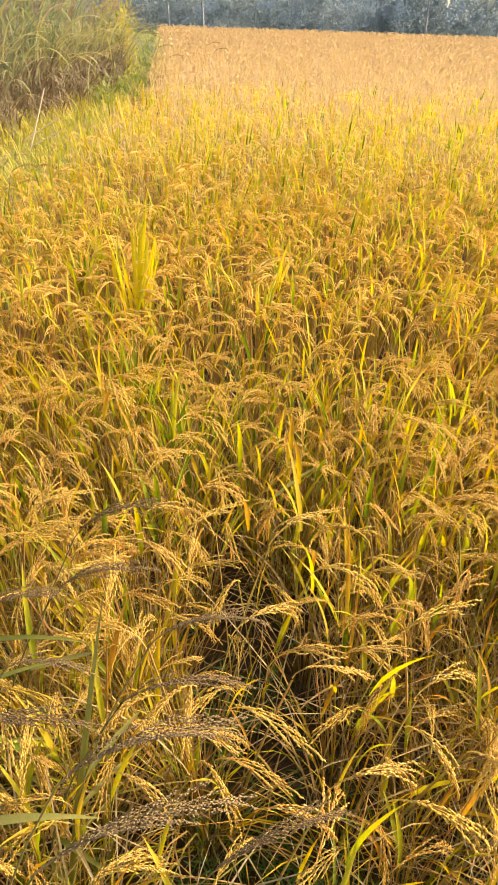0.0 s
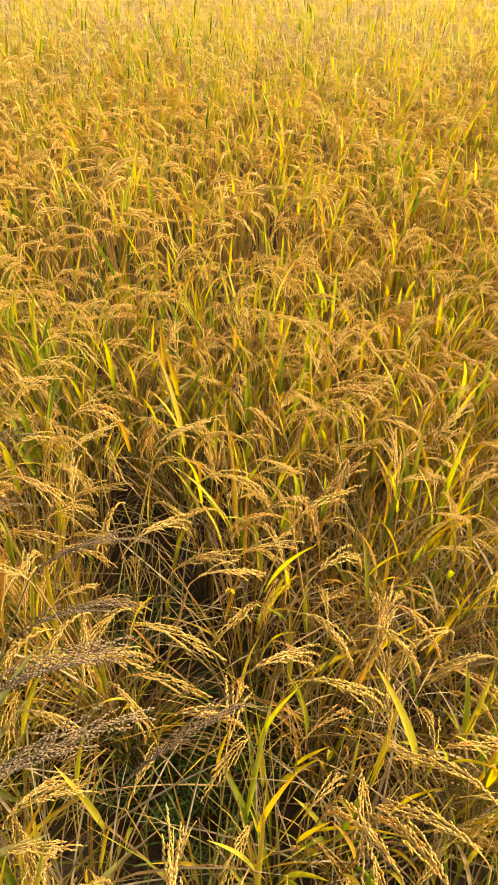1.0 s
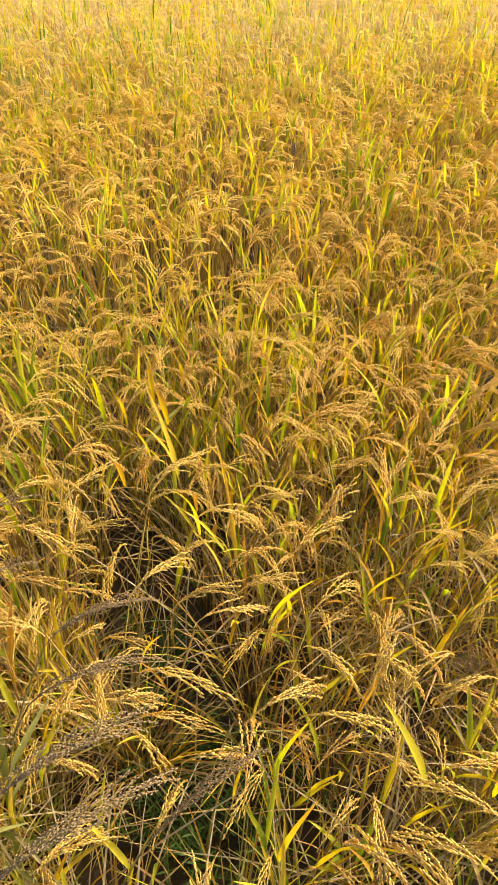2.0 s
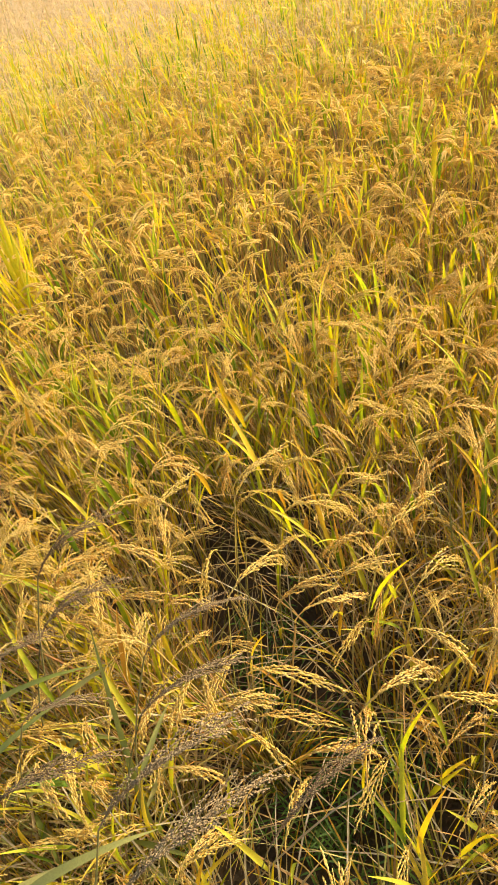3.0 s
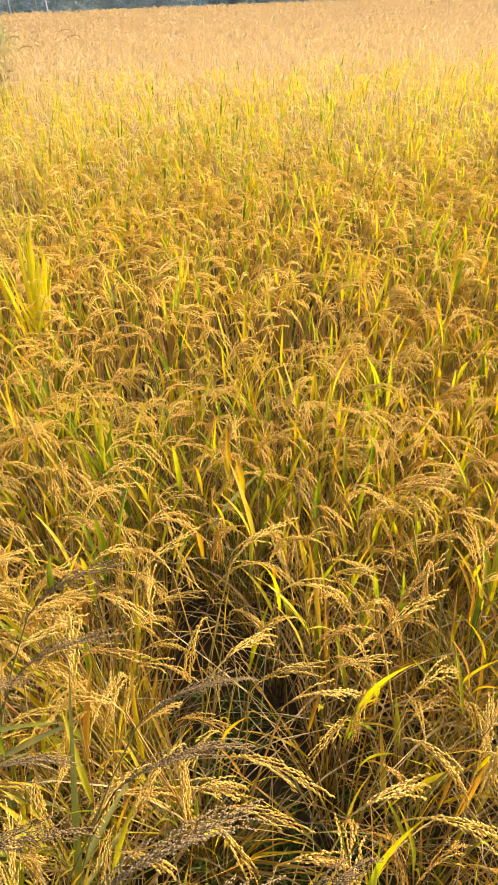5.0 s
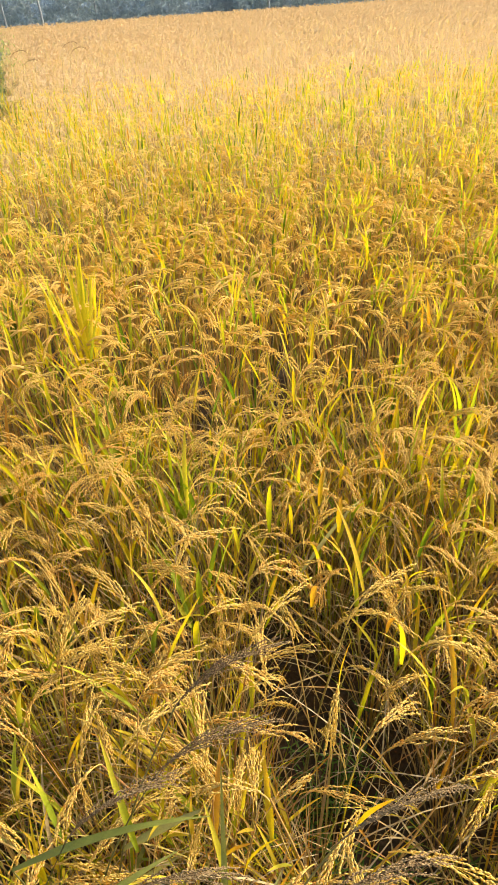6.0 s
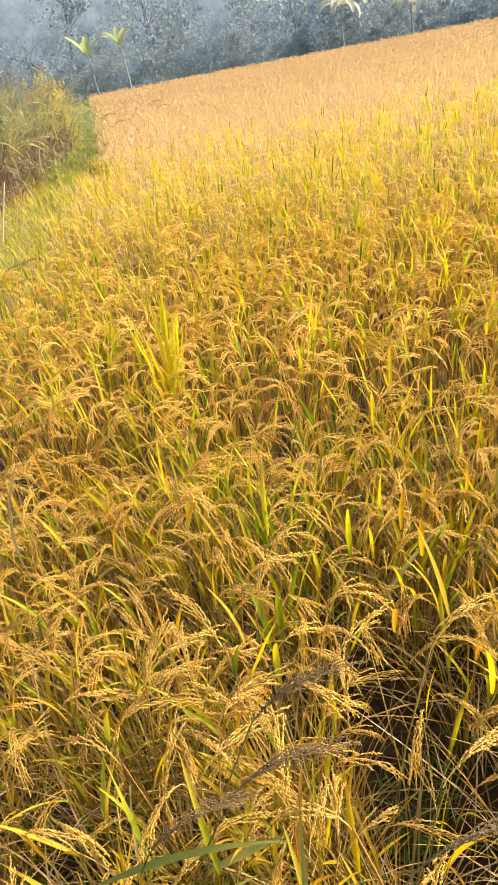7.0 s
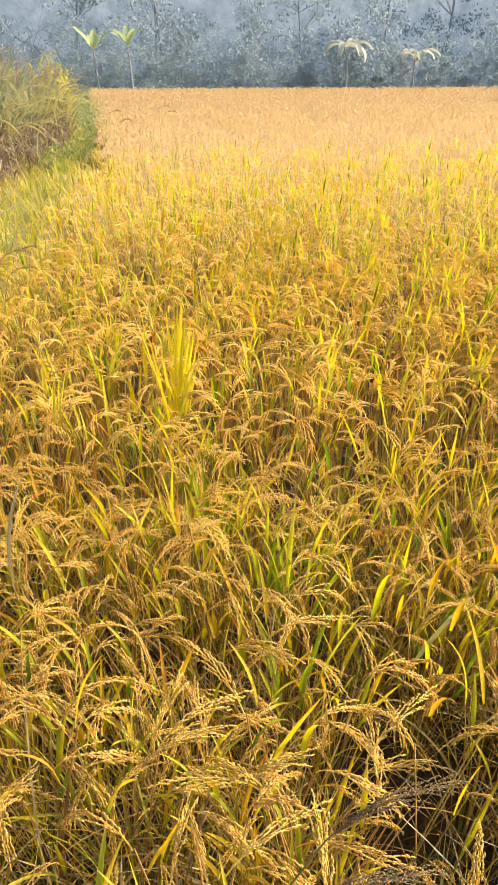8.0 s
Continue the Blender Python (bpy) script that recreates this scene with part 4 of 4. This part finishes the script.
def tree_row(count, x0, step, y0, deep, tall, wide, clumps, leaves, label):
    """A row of trees: six that differ, and copies of them turned and resized."""
    kinds = []
    for i in range(count):
        x, y = x0 + step * i + float(rng.normal(0, step * 0.25)), y0 + float(rng.uniform(0, deep))
        if len(kinds) < 6:
            kinds.append(tree(x, y, float(rng.uniform(*tall)), float(rng.uniform(*wide)), clumps, leaves, label))
        else:
            ob = copy_thing(kinds[int(rng.integers(6))], pose(x, y, 0, 0, 0, float(rng.uniform(0, 360))))
            k = float(rng.uniform(0.8, 1.15))
            ob.scale = (k, k, k * float(rng.uniform(0.85, 1.15)))


tree_row(34, -21, 1.55, 46.6, 1.2, (1.9, 3.2), (1.6, 2.2), 34, 1900, "low leafy bush with morning haze put into its blue-green")
tree_row(18, -22, 3.0, 49.0, 2.0, (4.2, 6.5), (2.2, 2.9), 52, 2700, "leafy tree with morning haze put into its blue-green")
tree_row(12, -24, 5.0, 53.0, 5.0, (8.0, 12.0), (3.0, 4.0), 64, 2800, "tall tree behind the field with haze put into its blue-grey")


def banana(x, y, tall, leaves, long, lean, bend, mat, label):
    b = thing("banana_plant", pose(x, y, 0), label, "banana plant", "banana plants by the trees")
    g = Geo()
    g.tube(np.stack([np.linspace(0, -0.1, 6), np.zeros(6), np.linspace(0, tall, 6)], 1), np.linspace(0.085, 0.045, 6), 8)
    part("trunk", g.mesh("trunk", M_BARK_HAZED), b)
    for i in range(leaves):
        az = 2 * math.pi * (i + 0.4 * rng.random()) / leaves
        ll = long * rng.uniform(0.85, 1.15)
        p = arc(ll, lean * rng.uniform(0.7, 1.2), bend * rng.uniform(0.8, 1.2), 10)
        s = np.linspace(0, 1, 10)
        g = Geo()
        g.ribbon(spin(p, az), 0.42 * np.clip(np.sin(np.pi * np.clip(s * 0.9 + 0.06, 0, 1)) ** 0.6, 0.05, 1) * (s > 0.12) + 0.04, spin(np.array([[0, 1, 0]]), az)[0], 0.25)
        part("leaf", g.mesh("leaf", mat), b, Matrix.Translation((-0.1, 0, tall)))
    return b


banana(-5.3, 45.2, 2.6, 4, 1.6, 38, 30, M_BANANA, "green banana plant with broad leaves before the trees")
banana(-3.25, 45.3, 2.8, 5, 1.6, 32, 45, M_BANANA, "slim banana plant with a tall upright leaf")
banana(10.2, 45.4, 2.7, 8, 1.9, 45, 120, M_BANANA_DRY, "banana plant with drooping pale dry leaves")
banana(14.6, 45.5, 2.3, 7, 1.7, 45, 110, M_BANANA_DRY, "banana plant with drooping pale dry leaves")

# hazy distance behind the trees: a glowing sheet, its haze painted paler upwards
m_far, tree_far, shader_far, add_far = material("painted distant haze")
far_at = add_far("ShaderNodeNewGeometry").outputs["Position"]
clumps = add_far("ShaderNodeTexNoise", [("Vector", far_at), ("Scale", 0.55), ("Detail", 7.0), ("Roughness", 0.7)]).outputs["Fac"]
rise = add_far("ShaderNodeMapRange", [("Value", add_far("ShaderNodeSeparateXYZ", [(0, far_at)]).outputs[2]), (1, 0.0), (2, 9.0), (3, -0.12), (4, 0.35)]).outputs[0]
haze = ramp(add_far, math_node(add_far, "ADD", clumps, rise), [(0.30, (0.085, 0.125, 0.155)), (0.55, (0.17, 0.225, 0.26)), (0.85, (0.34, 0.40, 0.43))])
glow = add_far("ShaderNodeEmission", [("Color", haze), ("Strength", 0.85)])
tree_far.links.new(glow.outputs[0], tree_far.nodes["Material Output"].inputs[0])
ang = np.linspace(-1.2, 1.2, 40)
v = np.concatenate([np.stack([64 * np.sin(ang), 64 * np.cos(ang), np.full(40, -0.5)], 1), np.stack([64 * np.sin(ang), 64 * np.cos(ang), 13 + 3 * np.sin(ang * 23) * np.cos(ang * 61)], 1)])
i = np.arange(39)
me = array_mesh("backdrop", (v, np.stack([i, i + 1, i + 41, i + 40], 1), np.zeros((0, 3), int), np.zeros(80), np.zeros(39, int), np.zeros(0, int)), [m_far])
tagged(new("backdrop", me), "glowing backdrop painted with pale blue haze over distant woods", "backdrop", kind="structure")


# ---- weeds beside the camera ----
def seed_head(length, lean, bend, racemes):
    """A bowed brown seed head: thin strands of small husks that hang close along its stalk."""
    g = Geo()
    p = arc(length, lean, bend, 12, 0.9)
    g.tube(p, np.linspace(0.0014, 0.0006, 12), 3)
    cs, ds = [], []
    for k in range(racemes):
        s0 = 0.05 + 0.85 * (k + 0.5 * rng.random()) / racemes
        i = min(int(s0 * 11), 10)
        p0 = p[i] + (p[i + 1] - p[i]) * (s0 * 11 - i)
        own = length * (0.50 - 0.30 * s0) * rng.uniform(0.8, 1.2)
        tilt = lean + bend * s0 ** 0.9
        b = spin(arc(own, tilt - rng.uniform(0, 12), rng.uniform(15, 60), 5), (1 if k % 2 else -1) * rng.uniform(0.0, 0.22)) + p0
        count = int(own / 0.0023)
        f = np.linspace(0.05, 1, count) * 4
        j = np.minimum(f.astype(int), 3)
        d = b[j + 1] - b[j]
        c = b[j] + d * (f - j)[:, None]
        d = d / np.linalg.norm(d, axis=1, keepdims=True)
        cs.append(c + np.cross(d, rng.normal(0, 1, (count, 3))) * 0.0013)
        ds.append(d + rng.normal(0, 0.22, (count, 3)))
        g.ribbon(b, np.full(5, 0.0010), (0, 1, 0))
    c, d = np.concatenate(cs), np.concatenate(ds)
    g.grains(c, d, rng.uniform(0.0045, 0.0068, len(c)), rng.uniform(0.0011, 0.0016, len(c)), 3)
    return g.mesh("seed_head", M_SEED)


HEAD = [seed_head(rng.uniform(0.22, 0.28), rng.uniform(30, 45), rng.uniform(60, 85), 15) for _ in range(5)]


def weed(x, y, top, az, reach, head, size=1.0, leaves=3):
    """A weed of x, y at its head's base and top metres high, bowing towards az degrees."""
    a = radians(az)
    fx, fy = x - reach * math.cos(a), y - reach * math.sin(a)
    z0 = float(ground_height(np.array(fx), np.array(fy)))
    w = thing("seed_weed", pose(fx, fy, z0), "wild grass weed with a dark brown bowed seed head", "weed", "weeds beside the rice")
    s = np.linspace(0, 1, 9)
    p = np.stack([reach * math.cos(a) * s ** 2.2, reach * math.sin(a) * s ** 2.2, (top - z0) * s], 1)
    g = Geo()
    g.tube(p, np.linspace(0.0028, 0.0013, 9), 5)
    stem = part("stem", g.mesh("stem", M_WEED_STEM), w)
    part("seed_head", HEAD[head % 5], w, Matrix.Translation(p[-1]) @ pose(0, 0, 0, 0, 0, az) @ Matrix.Scale(size, 4), via=stem)
    for k in range(leaves):
        q = p[3 + k % 5]
        g = leaf_geo(rng.uniform(0.14, 0.21), rng.uniform(0.011, 0.016), rng.uniform(55, 80), rng.uniform(5, 35), 8, None, 0, (0, 0, 0), 0, 0.15)
        part("leaf", g.mesh("leaf", M_WEED_LEAF), w, Matrix.Translation(q) @ pose(0, 0, 0, 0, 0, az + rng.uniform(-50, 50)), via=stem)
    return w


# each head's bow: x, y, height, way it bows, size
for i, (x, y, z, az, size) in enumerate([
        (-0.28, 0.94, 0.97, 0, 0.95), (-0.08, 0.75, 1.08, 4, 0.75), (-0.10, 0.72, 1.00, 2, 1.05), (-0.13, 0.55, 1.13, 12, 1.1), (-0.15, 0.49, 1.06, 15, 1.1),
        (-0.24, 0.98, 1.08, 6, 0.85), (0.02, 0.52, 0.95, 20, 0.9), (-0.34, 0.80, 0.92, -10, 0.9),
        (-0.42, 0.90, 0.95, 10, 0.9), (-0.36, 0.66, 0.98, 0, 1.0)]):
    a = radians(az)
    weed(x - 0.09 * size * math.cos(a), y - 0.09 * size * math.sin(a), z - 0.09 * size, az, 0.22, i, size * 0.88, 2 + i % 2)


def blade_of_grass(x, y, z, az, lean, bend, length, width, mat, label):
    """A wild grass of one thin stalk and one long blade that leaves it at the height z."""
    z0 = float(ground_height(np.array(x), np.array(y)))
    grass = thing("wild_grass", pose(x, y, z0), label, "grass", "loose wild grass")
    stalk = Geo()
    s = np.linspace(0, 1, 5)
    stalk.tube(np.stack([0.012 * np.sin(3 * s), 0.01 * np.sin(2 * s) ** 2, (z - z0) * s], 1), np.linspace(0.0026, 0.0016, 5), 4)
    stem = part("stem", stalk.mesh("stem", M_WEED_STEM), grass)
    part("blade", leaf_geo(length, width, lean, bend, 9, None, radians(az), (0, 0, 0), 0, 0.15).mesh("blade", mat), grass, pose(0.0017, 0.0083, z - z0), via=stem)
    return grass


blade_of_grass(-0.34, 0.62, 0.30, 76, 24, 6, 0.68, 0.016, M_WEED_LEAF, "long straight pale green grass blade among the rice")
blade_of_grass(-0.935, 1.78, 0.70, 70, 4, 62, 0.32, 0.011, M_STRAW_PALE, "curled pale dead leaf standing over the rice")
blade_of_grass(0.02, 1.52, 0.58, 35, 62, 30, 0.30, 0.012, M_WEED_LEAF, "green grass blade leaning across the rice")
blade_of_grass(-0.45, 0.56, 0.80, 0, 62, 35, 0.26, 0.015, M_WEED_LEAF, "broad green weed leaf arching beside the rice")
blade_of_grass(-0.62, 0.92, 0.72, -4, 62, 40, 0.34, 0.014, M_WEED_LEAF, "broad green weed leaf arching beside the rice")
blade_of_grass(-0.60, 0.80, 0.70, 14, 60, 30, 0.28, 0.014, M_WEED_LEAF, "broad green weed leaf arching beside the rice")


def grass_tuft(x, y, blades, tall, label):
    """Wild grass at the edge of the field: each blade a part."""
    t = thing("grass_tuft", pose(x, y, float(ground_height(np.array(x), np.array(y)))), label, "grass", "wild grass beside the rice")
    for k in range(blades):
        az, r = rng.uniform(0, 360), rng.uniform(0, 0.05)
        g = leaf_geo(tall * rng.uniform(0.6, 1.1), rng.uniform(0.004, 0.009), rng.uniform(4, 40), rng.uniform(20, 100), 8, None, 0, (0, 0, 0), 0, 0.18, 1.4, rng.normal(0, 0.6))
        part("blade", g.mesh("blade", M_WEED_LEAF), t, pose(r * math.cos(az), r * math.sin(az), 0, 0, 0, az))
    return t


for x, y, n, tall in ((-0.50, 0.80, 12, 0.62), (-0.42, 0.68, 12, 0.55), (-0.56, 0.95, 10, 0.6), (-0.34, 0.56, 10, 0.5), (-0.62, 0.70, 10, 0.55), (-0.88, 1.12, 10, 0.5), (-0.70, 1.02, 8, 0.5)):
    grass_tuft(x, y, n, tall, "green wild grass tuft at the foot of the rice")


def ground_weed(x, y, size):
    w = thing("ground_weed", pose(x, y, 0), "small feathery green weed in a gap of the rice", "weed", "small weeds on the soil")
    for k in range(6):
        p = spin(arc(size * rng.uniform(0.7, 1.1), rng.uniform(5, 40), rng.uniform(10, 60), 6), k + rng.random())
        g = Geo()
        g.tube(p, np.linspace(0.0016, 0.0006, 6), 3)
        for q in p[1:]:
            for side in (0.8, -0.8, 2.2, -2.2):
                leaf_geo(0.035, 0.006, 55, 40, 3, g, k + side, tuple(q), 0, 0.0)
        part("frond", g.mesh("frond", M_FERN), w)["kind"] = "stuff"
    return w


for x, y, size in ((-0.02, 1.10, 0.34), (0.06, 0.52, 0.30), (0.10, 0.90, 0.26), (-0.06, 0.73, 0.28), (0.24, 0.78, 0.26), (-0.30, 1.42, 0.25), (0.14, 0.45, 0.3), (-0.5, 0.75, 0.3), (0.03, 0.70, 0.24), (0.17, 0.70, 0.22), (0.02, 0.84, 0.2), (-0.05, 1.18, 0.26), (0.05, 1.22, 0.22), (-0.86, 1.16, 0.28), (-0.78, 1.06, 0.26), (-0.90, 1.05, 0.28)):
    ground_weed(x, y, size)
# two dark-headed weeds that rise from the rice near the bank
for x, y, z in ((-1.42, 4.0, 0.86), (-1.50, 4.2, 0.90), (-1.62, 12.0, 1.15), (-1.5, 12.3, 1.0), (-0.75, 12.6, 1.1), (-0.85, 12.2, 1.2), (-1.55, 4.7, 0.8)):
    weed(x, y, z, 10, 0.12, 1, 0.5 + 0.04 * y, 2)
